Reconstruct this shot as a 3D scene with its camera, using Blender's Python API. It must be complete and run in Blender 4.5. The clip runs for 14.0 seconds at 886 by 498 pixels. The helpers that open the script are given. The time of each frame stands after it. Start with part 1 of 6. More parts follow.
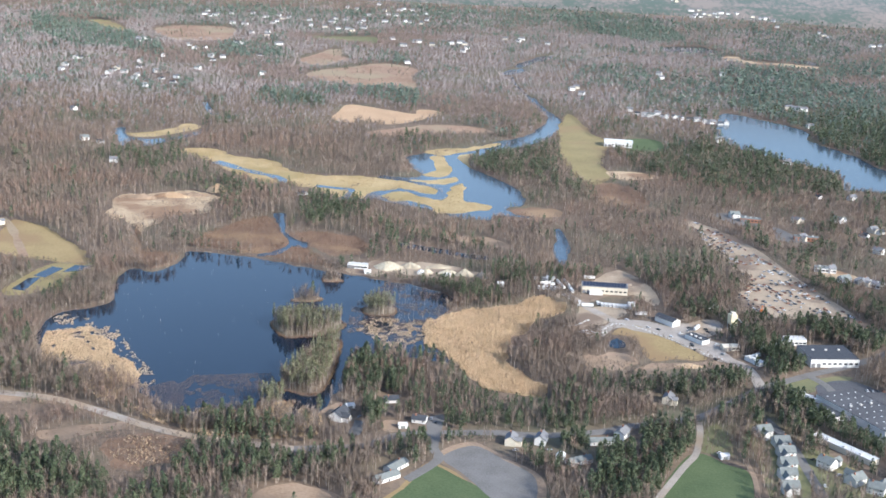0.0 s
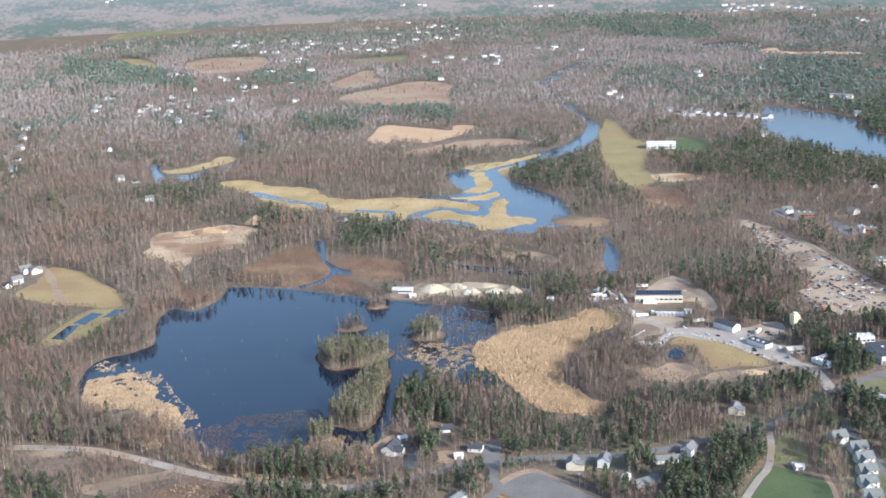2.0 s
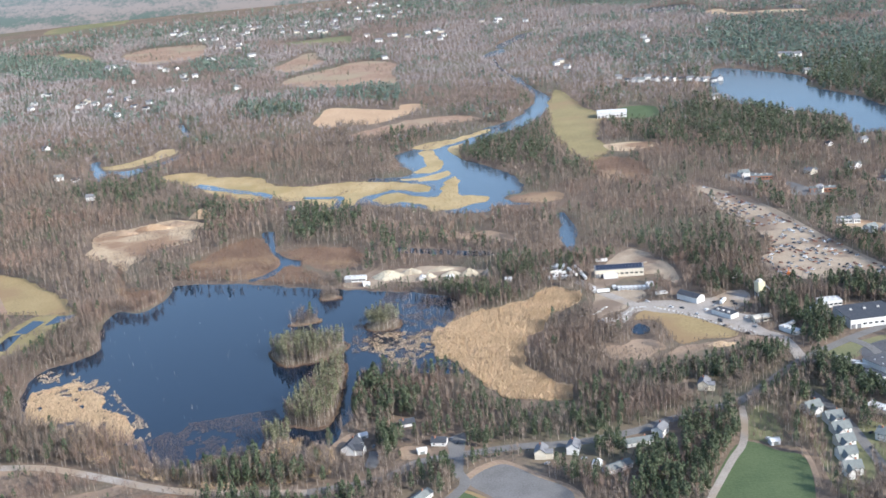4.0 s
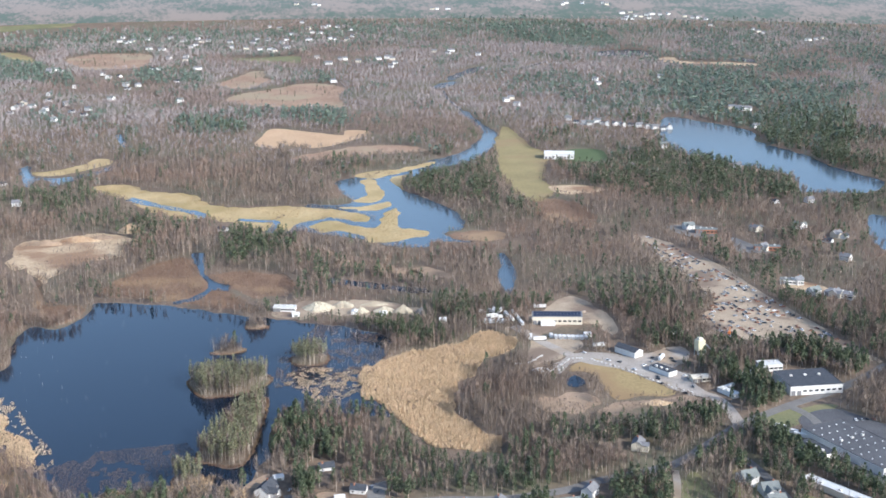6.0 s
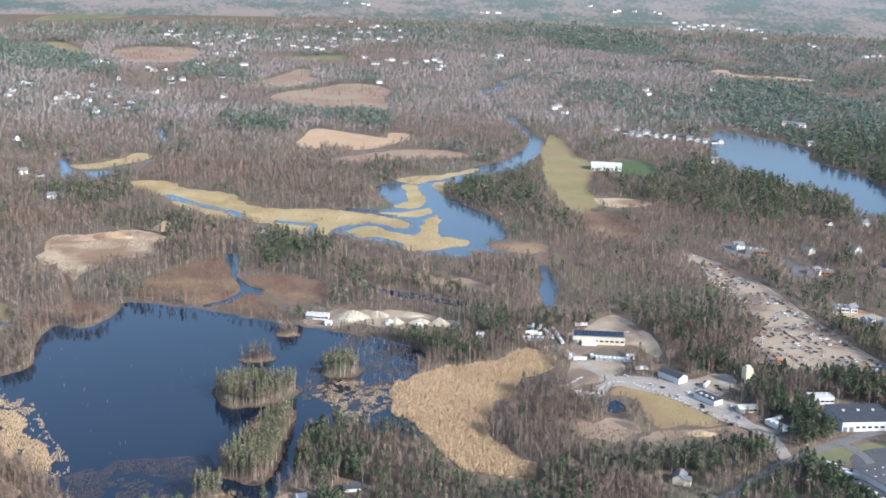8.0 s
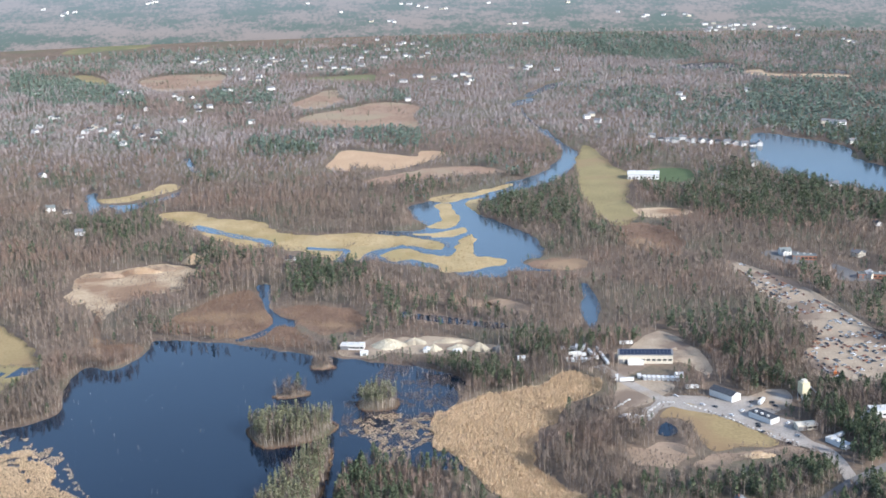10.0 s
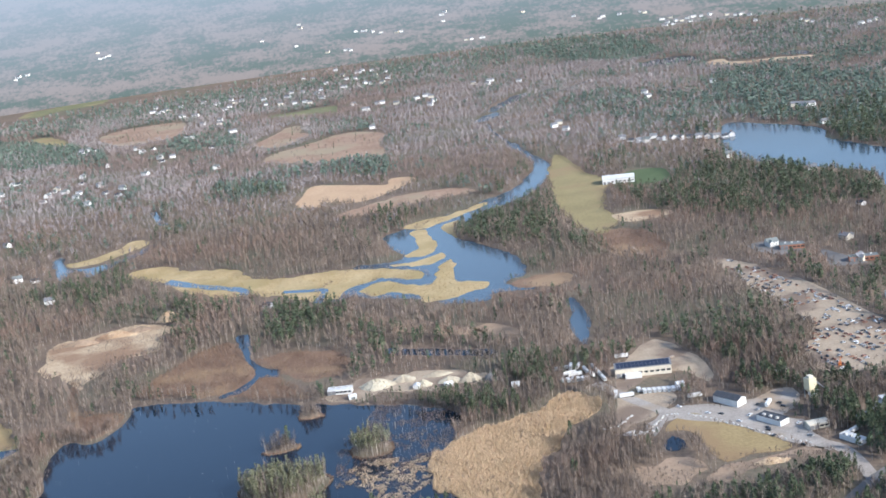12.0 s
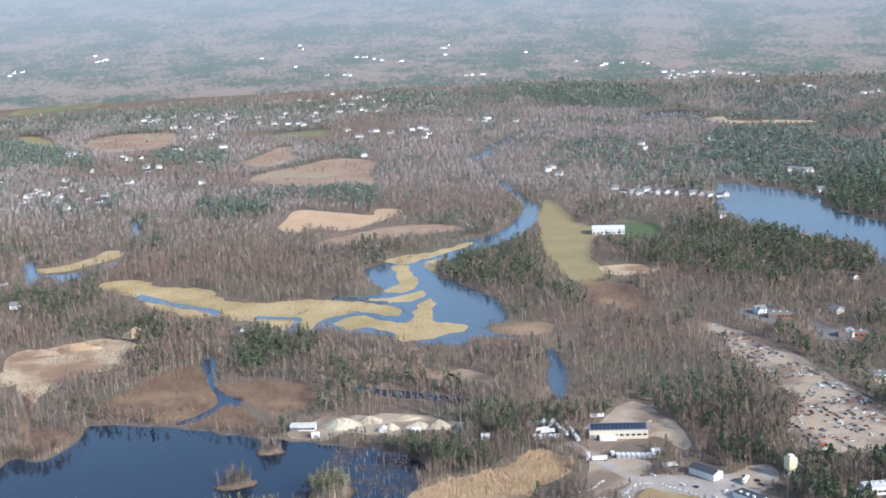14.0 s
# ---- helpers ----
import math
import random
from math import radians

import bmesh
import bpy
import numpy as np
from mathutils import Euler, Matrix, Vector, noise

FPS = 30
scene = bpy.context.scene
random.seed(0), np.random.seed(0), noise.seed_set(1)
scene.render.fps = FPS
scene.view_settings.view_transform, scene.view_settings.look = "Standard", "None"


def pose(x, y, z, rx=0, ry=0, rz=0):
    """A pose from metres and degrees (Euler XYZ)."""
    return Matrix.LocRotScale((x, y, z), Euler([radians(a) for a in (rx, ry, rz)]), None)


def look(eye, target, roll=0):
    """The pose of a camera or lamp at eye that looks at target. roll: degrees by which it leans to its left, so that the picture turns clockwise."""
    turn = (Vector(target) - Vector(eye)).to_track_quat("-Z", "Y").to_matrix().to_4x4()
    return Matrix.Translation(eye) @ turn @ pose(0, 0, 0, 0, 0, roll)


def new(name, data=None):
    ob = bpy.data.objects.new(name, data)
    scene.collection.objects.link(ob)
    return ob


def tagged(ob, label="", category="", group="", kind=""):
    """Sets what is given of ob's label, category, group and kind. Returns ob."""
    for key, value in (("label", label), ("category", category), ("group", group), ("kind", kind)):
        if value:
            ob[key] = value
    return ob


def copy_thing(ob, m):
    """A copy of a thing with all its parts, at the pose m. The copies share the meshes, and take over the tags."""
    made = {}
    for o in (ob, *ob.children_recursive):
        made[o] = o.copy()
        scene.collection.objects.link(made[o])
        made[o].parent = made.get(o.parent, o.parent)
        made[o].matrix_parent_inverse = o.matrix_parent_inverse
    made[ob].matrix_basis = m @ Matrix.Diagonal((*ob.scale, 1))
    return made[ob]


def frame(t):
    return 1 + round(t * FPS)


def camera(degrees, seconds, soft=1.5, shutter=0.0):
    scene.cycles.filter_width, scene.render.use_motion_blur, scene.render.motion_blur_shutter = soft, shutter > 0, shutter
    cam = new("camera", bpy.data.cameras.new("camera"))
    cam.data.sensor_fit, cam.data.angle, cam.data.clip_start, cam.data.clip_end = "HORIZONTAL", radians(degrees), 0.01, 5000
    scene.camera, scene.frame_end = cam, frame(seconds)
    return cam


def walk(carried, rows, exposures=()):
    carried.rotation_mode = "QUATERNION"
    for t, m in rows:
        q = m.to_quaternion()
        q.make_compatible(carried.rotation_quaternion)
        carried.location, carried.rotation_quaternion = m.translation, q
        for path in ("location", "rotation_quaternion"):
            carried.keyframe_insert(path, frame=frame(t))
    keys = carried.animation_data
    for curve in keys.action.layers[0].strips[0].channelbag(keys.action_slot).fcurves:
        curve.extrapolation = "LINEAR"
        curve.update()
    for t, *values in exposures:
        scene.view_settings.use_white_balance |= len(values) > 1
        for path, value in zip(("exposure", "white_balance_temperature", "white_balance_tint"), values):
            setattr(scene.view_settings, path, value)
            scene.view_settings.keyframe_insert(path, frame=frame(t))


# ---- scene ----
cam = camera(36.94, 14.0, soft=1.65)
PATH = [
    (0, (-0.419, 2.099, 422.485), (-0.4098, 4.0229, 421.9384), 2.55),
    (0.5, (0.348, 12.499, 420.614), (0.3467, 14.4259, 420.0789), 2.85),
    (1, (1.053, 23.014, 418.822), (1.0359, 24.943, 418.2934), 1.82),
    (1.5, (1.722, 33.645, 417.163), (1.6823, 35.5743, 416.6382), -0.56),
    (2, (2.485, 44.364, 415.621), (2.4224, 46.2924, 415.0961), -2.02),
    (2.2, (2.821, 48.682, 415.033), (2.7515, 50.6091, 414.5032), -2.52),
    (4.3, (5.66, 94.741, 409.418), (5.6671, 96.6606, 408.8557), -4.92),
    (4.5, (5.962, 99.184, 408.952), (5.9835, 101.1032, 408.3905), -4.55),
    (5, (6.64, 110.305, 407.864), (6.6936, 112.2288, 407.3202), -2.72),
    (5.5, (7.385, 121.43, 406.849), (7.4643, 123.3573, 406.3202), -1.9),
    (6, (8.077, 132.589, 405.83), (8.1735, 134.5162, 405.3056), -0.08),
    (6.5, (8.816, 143.747, 404.862), (8.9194, 145.6734, 404.3329), 1.76),
    (7, (9.526, 154.976, 404.045), (9.6242, 156.9004, 403.5077), 1.21),
    (7.5, (10.272, 166.139, 403.187), (10.3445, 168.064, 402.6498), 1.2),
    (8, (11.019, 177.37, 402.424), (11.0534, 179.3006, 401.9026), 1.7),
    (8.2, (11.35, 181.81, 402.181), (11.3709, 183.7429, 401.6666), 2.0),
    (10.3, (14.86, 228.341, 399.405), (14.8416, 230.2785, 398.9083), -2.51),
    (10.5, (15.183, 232.737, 399.201), (15.1734, 234.6752, 398.7102), -3.42),
    (11, (16.074, 243.655, 398.664), (16.0778, 245.5972, 398.1842), -5.81),
    (11.5, (16.939, 254.469, 398.037), (16.9483, 256.4114, 397.5619), -6.18),
    (12, (17.881, 265.233, 397.522), (17.888, 267.1755, 397.0465), -7.47),
    (12.5, (18.878, 275.907, 396.933), (18.8826, 277.8532, 396.4708), -7.28),
    (13, (19.929, 286.369, 396.318), (19.9353, 288.3178, 395.8695), -4.57),
    (13.5, (20.948, 296.858, 395.787), (20.9651, 298.8087, 395.3463), -2.63),
    (14, (21.976, 307.157, 395.245), (22.01, 309.11, 394.8144), -2.38),
]
walk(cam, [(t, look(eye, target, roll)) for t, eye, target, roll in PATH], [(0, 1.09, 6060, 10), (14, 0.96, 5950, 10)])

# ---- daylight ----
SUN_TO = Vector((0.78, -0.62, 0.56)).normalized()
world = bpy.data.worlds.new("sky")
scene.world = world
world.use_nodes = True
wn = world.node_tree.nodes
wl = world.node_tree.links
sky = wn.new("ShaderNodeTexSky")
sky.sky_type = "NISHITA"
sky.sun_disc = False
sky.sun_elevation = math.asin(SUN_TO.z)
sky.sun_rotation = math.atan2(SUN_TO.x, SUN_TO.y)
sky.altitude = 200
sky.dust_density = 1.0
wl.new(sky.outputs["Color"], wn["Background"].inputs["Color"])
wn["Background"].inputs["Strength"].default_value = 0.15
sun = new("sun", bpy.data.lights.new("sun", "SUN"))
sun.data.energy = 3.1
sun.data.angle = radians(0.6)
sun.data.color = (1.0, 0.93, 0.83)
sun.matrix_world = look(SUN_TO * 800, (0, 0, 0))


# ---- materials ----
def mat(name, a, b, scale=0.1, fine=1.5, rough=0.9, bump=0.3, spec=0.2, c=None, metal=0.0, island=0.0, obj=0.0, bump_scale=None, detail=6):
    """Two colours mixed by coarse and fine noise, an optional third in patches, relief from the fine noise."""
    m = bpy.data.materials.new(name)
    m.use_nodes = True
    n, l = m.node_tree.nodes, m.node_tree.links
    bsdf = n["Principled BSDF"]
    geo = n.new("ShaderNodeNewGeometry")
    big = n.new("ShaderNodeTexNoise")
    big.inputs["Scale"].default_value = scale
    big.inputs["Detail"].default_value = detail
    big.inputs["Roughness"].default_value = 0.62
    small = n.new("ShaderNodeTexNoise")
    small.inputs["Scale"].default_value = fine
    small.inputs["Detail"].default_value = 4
    for t in (big, small):
        l.new(geo.outputs["Position"], t.inputs["Vector"])
    add = n.new("ShaderNodeMath")
    add.operation = "ADD"
    l.new(big.outputs["Fac"], add.inputs[0])
    l.new(small.outputs["Fac"], add.inputs[1])
    ramp = n.new("ShaderNodeMapRange")
    ramp.inputs["From Min"].default_value = 0.75
    ramp.inputs["From Max"].default_value = 1.25
    l.new(add.outputs[0], ramp.inputs["Value"])
    mix = n.new("ShaderNodeMix")
    mix.data_type = "RGBA"
    mix.inputs["A"].default_value = (*a, 1)
    mix.inputs["B"].default_value = (*b, 1)
    l.new(ramp.outputs["Result"], mix.inputs["Factor"])
    colour = mix.outputs["Result"]
    if c:
        patch = n.new("ShaderNodeTexNoise")
        patch.inputs["Scale"].default_value = scale * 0.37
        patch.inputs["Detail"].default_value = 5
        shift = n.new("ShaderNodeVectorMath")
        shift.inputs[1].default_value = (311, 97, 5)
        l.new(geo.outputs["Position"], shift.inputs[0])
        l.new(shift.outputs[0], patch.inputs["Vector"])
        pr = n.new("ShaderNodeMapRange")
        pr.inputs["From Min"].default_value = 0.5
        pr.inputs["From Max"].default_value = 0.62
        l.new(patch.outputs["Fac"], pr.inputs["Value"])
        mc = n.new("ShaderNodeMix")
        mc.data_type = "RGBA"
        mc.inputs["B"].default_value = (*c, 1)
        l.new(pr.outputs["Result"], mc.inputs["Factor"])
        l.new(colour, mc.inputs["A"])
        colour = mc.outputs["Result"]
    if island or obj:
        hsv = n.new("ShaderNodeHueSaturation")
        src = geo.outputs["Random Per Island"] if island else n.new("ShaderNodeObjectInfo").outputs["Random"]
        vr = n.new("ShaderNodeMapRange")
        k = island or obj
        vr.inputs["To Min"].default_value = 1 - k
        vr.inputs["To Max"].default_value = 1 + k
        l.new(src, vr.inputs["Value"])
        l.new(vr.outputs["Result"], hsv.inputs["Value"])
        l.new(colour, hsv.inputs["Color"])
        colour = hsv.outputs["Color"]
    l.new(colour, bsdf.inputs["Base Color"])
    bsdf.inputs["Roughness"].default_value = rough
    bsdf.inputs["Metallic"].default_value = metal
    bsdf.inputs["Specular IOR Level"].default_value = spec
    if bump:
        bp = n.new("ShaderNodeBump")
        bp.inputs["Strength"].default_value = bump
        bp.inputs["Distance"].default_value = 0.6 / fine if bump_scale is None else bump_scale
        l.new(small.outputs["Fac"], bp.inputs["Height"])
        l.new(bp.outputs["Normal"], bsdf.inputs["Normal"])
    return m


def water_mat(name, deep, ripple=0.02, rough=0.06):
    m = mat(name, deep, tuple(v * 1.25 for v in deep), 0.012, 0.6, rough, ripple, 0.5, bump_scale=0.15)
    m.node_tree.nodes["Principled BSDF"].inputs["IOR"].default_value = 1.33
    return m


M = dict(
    litter=mat("leaf_litter", (0.115, 0.088, 0.068), (0.235, 0.172, 0.122), 0.018, 0.25, c=(0.15, 0.135, 0.09)),
    lake=water_mat("lake_water", (0.008, 0.015, 0.027)),
    # part of the sky's reflection at low angles is put into this base colour
    river=water_mat("river_water", (0.050, 0.070, 0.090), 0.03, 0.14),
    reed=mat("dry_reed", (0.42, 0.30, 0.18), (0.55, 0.40, 0.26), 0.06, 1.2, bump=0.8),
    reed_blade=mat("reed_blades", (0.49, 0.365, 0.23), (0.66, 0.505, 0.34), 0.05, 1.0, bump=0, island=0.3),
    marsh=mat("marsh_grass", (0.35, 0.26, 0.125), (0.50, 0.375, 0.205), 0.03, 0.3, c=(0.35, 0.265, 0.125)),
    shrub=mat("marsh_shrub", (0.155, 0.096, 0.064), (0.265, 0.172, 0.115), 0.04, 0.3, c=(0.30, 0.205, 0.125)),
    sand=mat("pit_sand", (0.38, 0.27, 0.165), (0.56, 0.43, 0.285), 0.05, 0.35, bump=0.9, c=(0.29, 0.185, 0.115)),
    heap=mat("crushed_stone", (0.40, 0.35, 0.255), (0.55, 0.49, 0.37), 0.08, 0.5, bump=0.8, c=(0.34, 0.29, 0.215)),
    dirt=mat("bare_dirt", (0.27, 0.19, 0.125), (0.39, 0.285, 0.20), 0.04, 0.4, c=(0.20, 0.15, 0.11)),
    gravel=mat("grey_gravel", (0.27, 0.235, 0.20), (0.41, 0.365, 0.315), 0.05, 0.6, c=(0.34, 0.265, 0.19)),
    yard_dirt=mat("yard_dirt", (0.30, 0.235, 0.165), (0.45, 0.355, 0.255), 0.05, 0.5, bump=0.6, c=(0.21, 0.155, 0.115)),
    meadow=mat("dry_meadow", (0.225, 0.185, 0.09), (0.32, 0.255, 0.125), 0.02, 0.3, c=(0.29, 0.205, 0.11)),
    lawn=mat("mown_lawn", (0.145, 0.15, 0.075), (0.21, 0.20, 0.105), 0.03, 0.4, c=(0.25, 0.21, 0.11)),
    turf=mat("green_turf", (0.075, 0.105, 0.048), (0.11, 0.14, 0.066), 0.03, 0.5),
    olive=mat("olive_field", (0.27, 0.20, 0.095), (0.365, 0.27, 0.135), 0.03, 0.4, c=(0.28, 0.19, 0.10)),
    plough=mat("ploughed_field", (0.26, 0.165, 0.11), (0.37, 0.255, 0.175), 0.02, 0.12, c=(0.33, 0.26, 0.17)),
    stubble=mat("stubble_field", (0.43, 0.285, 0.17), (0.53, 0.365, 0.225), 0.015, 0.2),
    asphalt=mat("grey_asphalt", (0.145, 0.136, 0.126), (0.21, 0.20, 0.186), 0.05, 0.8, bump=0.1),
    asphalt_dark=mat("dark_asphalt", (0.075, 0.075, 0.08), (0.12, 0.12, 0.125), 0.05, 0.8, bump=0.1),
    paint_line=mat("road_paint", (0.7, 0.7, 0.66), (0.8, 0.8, 0.76), 0.5, 2.0, bump=0),
    bark=mat("tree_bark", (0.27, 0.225, 0.18), (0.46, 0.39, 0.325), 0.05, 0.8, bump=0, island=0.25),
    twig=mat("bare_twigs", (0.132, 0.102, 0.080), (0.245, 0.193, 0.155), 0.02, 0.3, bump=0, island=0.3, c=(0.215, 0.15, 0.116)),
    needle=mat("pine_needles", (0.060, 0.080, 0.044), (0.108, 0.126, 0.071), 0.03, 0.25, bump=0, island=0.25, rough=0.75),
    # distance haze is put into these two colours: paler, greyer than near trees
    needle_far=mat("hazed_pine_needles", (0.118, 0.158, 0.125), (0.165, 0.205, 0.160), 0.004, 0.06, bump=0, island=0.12, rough=0.8),
    twig_far=mat("hazed_bare_twigs", (0.270, 0.232, 0.220), (0.385, 0.338, 0.325), 0.006, 0.08, bump=0, island=0.13, c=(0.25, 0.19, 0.165)),
    cedar=mat("cedar_foliage", (0.125, 0.128, 0.07), (0.195, 0.19, 0.11), 0.03, 0.25, bump=0, island=0.35, rough=0.8),
    white=mat("white_siding", (0.60, 0.59, 0.56), (0.72, 0.71, 0.68), 0.3, 2.0, bump=0.05, rough=0.6),
    cream=mat("cream_siding", (0.55, 0.50, 0.40), (0.66, 0.60, 0.49), 0.3, 2.0, bump=0.05, rough=0.6),
    brick=mat("red_brick", (0.30, 0.14, 0.09), (0.40, 0.20, 0.13), 0.6, 4.0),
    shingle=mat("grey_shingle", (0.15, 0.15, 0.155), (0.23, 0.23, 0.235), 0.4, 2.5),
    shingle_dark=mat("dark_shingle", (0.045, 0.05, 0.06), (0.085, 0.09, 0.10), 0.4, 2.5),
    shingle_pale=mat("pale_shingle", (0.15, 0.163, 0.155), (0.22, 0.235, 0.222), 0.4, 2.5),
    roof_white=mat("white_membrane", (0.50, 0.50, 0.49), (0.64, 0.64, 0.62), 0.2, 2.0, bump=0.05),
    panel=mat("solar_glass", (0.02, 0.028, 0.05), (0.035, 0.045, 0.075), 0.5, 3.0, rough=0.38, spec=0.3, bump=0),
    glass=mat("window_glass", (0.02, 0.025, 0.03), (0.05, 0.055, 0.06), 0.5, 3.0, rough=0.1, spec=0.5, bump=0),
    concrete=mat("pale_concrete", (0.48, 0.46, 0.42), (0.6, 0.58, 0.54), 0.1, 1.5),
    yellow=mat("yellow_silo_paint", (0.56, 0.50, 0.33), (0.66, 0.59, 0.41), 0.3, 2.0, rough=0.6, bump=0.05),
    rubber=mat("tyre_rubber", (0.02, 0.02, 0.02), (0.035, 0.035, 0.035), 1, 5),
    car_white=mat("white_car_paint", (0.68, 0.68, 0.68), (0.76, 0.76, 0.76), 0.5, 2, rough=0.5, spec=0.3, bump=0),
    car_dark=mat("dark_car_paint", (0.03, 0.035, 0.045), (0.06, 0.065, 0.075), 0.5, 2, rough=0.5, spec=0.3, bump=0),
    car_grey=mat("grey_car_paint", (0.28, 0.29, 0.30), (0.36, 0.37, 0.38), 0.5, 2, rough=0.5, spec=0.3, bump=0),
    car_rust=mat("rusted_car_paint", (0.24, 0.10, 0.06), (0.33, 0.17, 0.11), 0.5, 2, rough=0.6, bump=0),
    orange=mat("orange_machine_paint", (0.5, 0.14, 0.04), (0.6, 0.2, 0.06), 0.5, 2, rough=0.5, bump=0),
)


def distance_mat():
    """Far woods and towns that close the view, their haze painted in as glow."""
    m = bpy.data.materials.new("hazy_distance")
    m.use_nodes = True
    n, l = m.node_tree.nodes, m.node_tree.links
    bsdf = n["Principled BSDF"]
    geo = n.new("ShaderNodeNewGeometry")
    stretch = n.new("ShaderNodeVectorMath")
    stretch.operation = "MULTIPLY"
    stretch.inputs[1].default_value = (1, 0.1, 5.0)
    l.new(geo.outputs["Position"], stretch.inputs[0])
    a = n.new("ShaderNodeTexNoise")
    a.inputs["Scale"].default_value = 0.0042
    a.inputs["Detail"].default_value = 8
    a.inputs["Roughness"].default_value = 0.68
    l.new(stretch.outputs[0], a.inputs["Vector"])
    ramp = n.new("ShaderNodeValToRGB")
    e = ramp.color_ramp.elements
    e[0].position, e[0].color = 0.42, (0.078, 0.108, 0.096, 1)
    e[1].position, e[1].color = 0.58, (0.205, 0.178, 0.168, 1)
    mid = e.new(0.5)
    mid.color = (0.138, 0.136, 0.130, 1)
    fine = n.new("ShaderNodeTexNoise")
    fine.inputs["Scale"].default_value = 0.075
    fine.inputs["Detail"].default_value = 5
    fine.inputs["Roughness"].default_value = 0.7
    grain = n.new("ShaderNodeVectorMath")
    grain.operation = "MULTIPLY"
    grain.inputs[1].default_value = (1, 0.3, 1.8)
    l.new(geo.outputs["Position"], grain.inputs[0])
    l.new(grain.outputs[0], fine.inputs["Vector"])
    both = n.new("ShaderNodeMath")
    both.operation = "MULTIPLY_ADD"
    both.inputs[1].default_value = 0.6
    l.new(fine.outputs["Fac"], both.inputs[0])
    l.new(a.outputs["Fac"], both.inputs[2])
    less = n.new("ShaderNodeMath")
    less.operation = "SUBTRACT"
    less.inputs[1].default_value = 0.3
    l.new(both.outputs[0], less.inputs[0])
    l.new(less.outputs[0], ramp.inputs["Fac"])
    # painted haze: the glow turns paler and bluer with height
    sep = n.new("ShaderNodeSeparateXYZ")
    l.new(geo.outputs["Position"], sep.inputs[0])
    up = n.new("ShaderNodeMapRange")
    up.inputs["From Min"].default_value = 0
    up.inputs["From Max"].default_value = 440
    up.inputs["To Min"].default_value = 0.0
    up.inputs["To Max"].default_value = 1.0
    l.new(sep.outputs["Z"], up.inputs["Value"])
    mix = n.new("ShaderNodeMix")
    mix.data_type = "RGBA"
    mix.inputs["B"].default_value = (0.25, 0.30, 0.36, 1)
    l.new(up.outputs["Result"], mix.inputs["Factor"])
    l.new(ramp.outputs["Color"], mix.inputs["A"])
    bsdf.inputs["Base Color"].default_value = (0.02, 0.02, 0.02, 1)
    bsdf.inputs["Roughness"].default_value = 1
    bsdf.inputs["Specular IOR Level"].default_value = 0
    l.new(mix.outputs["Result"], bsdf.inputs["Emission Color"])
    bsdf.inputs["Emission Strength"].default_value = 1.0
    return m


M["distance"] = distance_mat()


# ---- helpers of this scene ----
rng = np.random.default_rng(7)


def hashed(ix, iy, seed):
    v = np.sin(ix * 127.1 + iy * 311.7 + seed * 74.7) * 43758.5453
    return v - np.floor(v)


def vnoise(x, y, size, seed=0):
    """Smooth value noise, 0 to 1."""
    x, y = np.asarray(x) / size, np.asarray(y) / size
    ix, iy = np.floor(x), np.floor(y)
    fx, fy = x - ix, y - iy
    fx, fy = fx * fx * (3 - 2 * fx), fy * fy * (3 - 2 * fy)
    a, b = hashed(ix, iy, seed), hashed(ix + 1, iy, seed)
    c, d = hashed(ix, iy + 1, seed), hashed(ix + 1, iy + 1, seed)
    return (a * (1 - fx) + b * fx) * (1 - fy) + (c * (1 - fx) + d * fx) * fy


def inside(poly, x, y):
    """Which of the points lie in the outline."""
    hit = np.zeros(np.shape(x), bool)
    p = np.asarray(poly, float)
    for (x0, y0), (x1, y1) in zip(p, np.roll(p, -1, 0)):
        if y0 == y1:
            continue
        cross = ((y0 > y) != (y1 > y)) & (x < (x1 - x0) * (y - y0) / (y1 - y0) + x0)
        hit ^= cross
    return hit


def spline(points, closed, step=4.0):
    """A smooth line through the points."""
    p = [np.array(q, float) for q in points]
    n, out = len(p), []
    for i in range(n if closed else n - 1):
        if closed:
            a, b, c, d = p[i - 1], p[i], p[(i + 1) % n], p[(i + 2) % n]
        else:
            a, b, c, d = p[max(i - 1, 0)], p[i], p[i + 1], p[min(i + 2, n - 1)]
        k = max(2, int(np.linalg.norm(c - b) / step))
        for t in np.arange(k) / k:
            out.append(0.5 * (2 * b + (c - a) * t + (2 * a - 5 * b + 4 * c - d) * t * t + (3 * b - a - 3 * c + d) * t ** 3))
    if not closed:
        out.append(p[-1])
    return np.array(out)


def natural(points, wobble, step=4.0):
    """A closed outline, smoothed and made uneven like a shore."""
    o = spline(points, True, step)
    s = wobble
    o[:, 0] += s * 0.4 * (vnoise(o[:, 0], o[:, 1], 40, 13) - 0.5) * 2
    o[:, 0] += s * (vnoise(o[:, 0], o[:, 1], 14, 3) - 0.5) * 2 + s * 0.5 * (vnoise(o[:, 0], o[:, 1], 5, 5) - 0.5)
    o[:, 1] += s * 0.5 * (vnoise(o[:, 0], o[:, 1], 40, 14) - 0.5) * 2
    o[:, 1] += s * 1.1 * (vnoise(o[:, 0], o[:, 1], 14, 4) - 0.5) * 2 + s * 0.8 * (vnoise(o[:, 0], o[:, 1], 5, 6) - 0.5)
    return o


def mesh_object(name, bm, material, parent=None):
    me = bpy.data.meshes.new(name)
    bm.to_mesh(me)
    bm.free()
    for one in material if isinstance(material, (list, tuple)) else [material]:
        me.materials.append(one)
    ob = new(name, me)
    if parent is not None:
        ob.parent = parent
    return ob


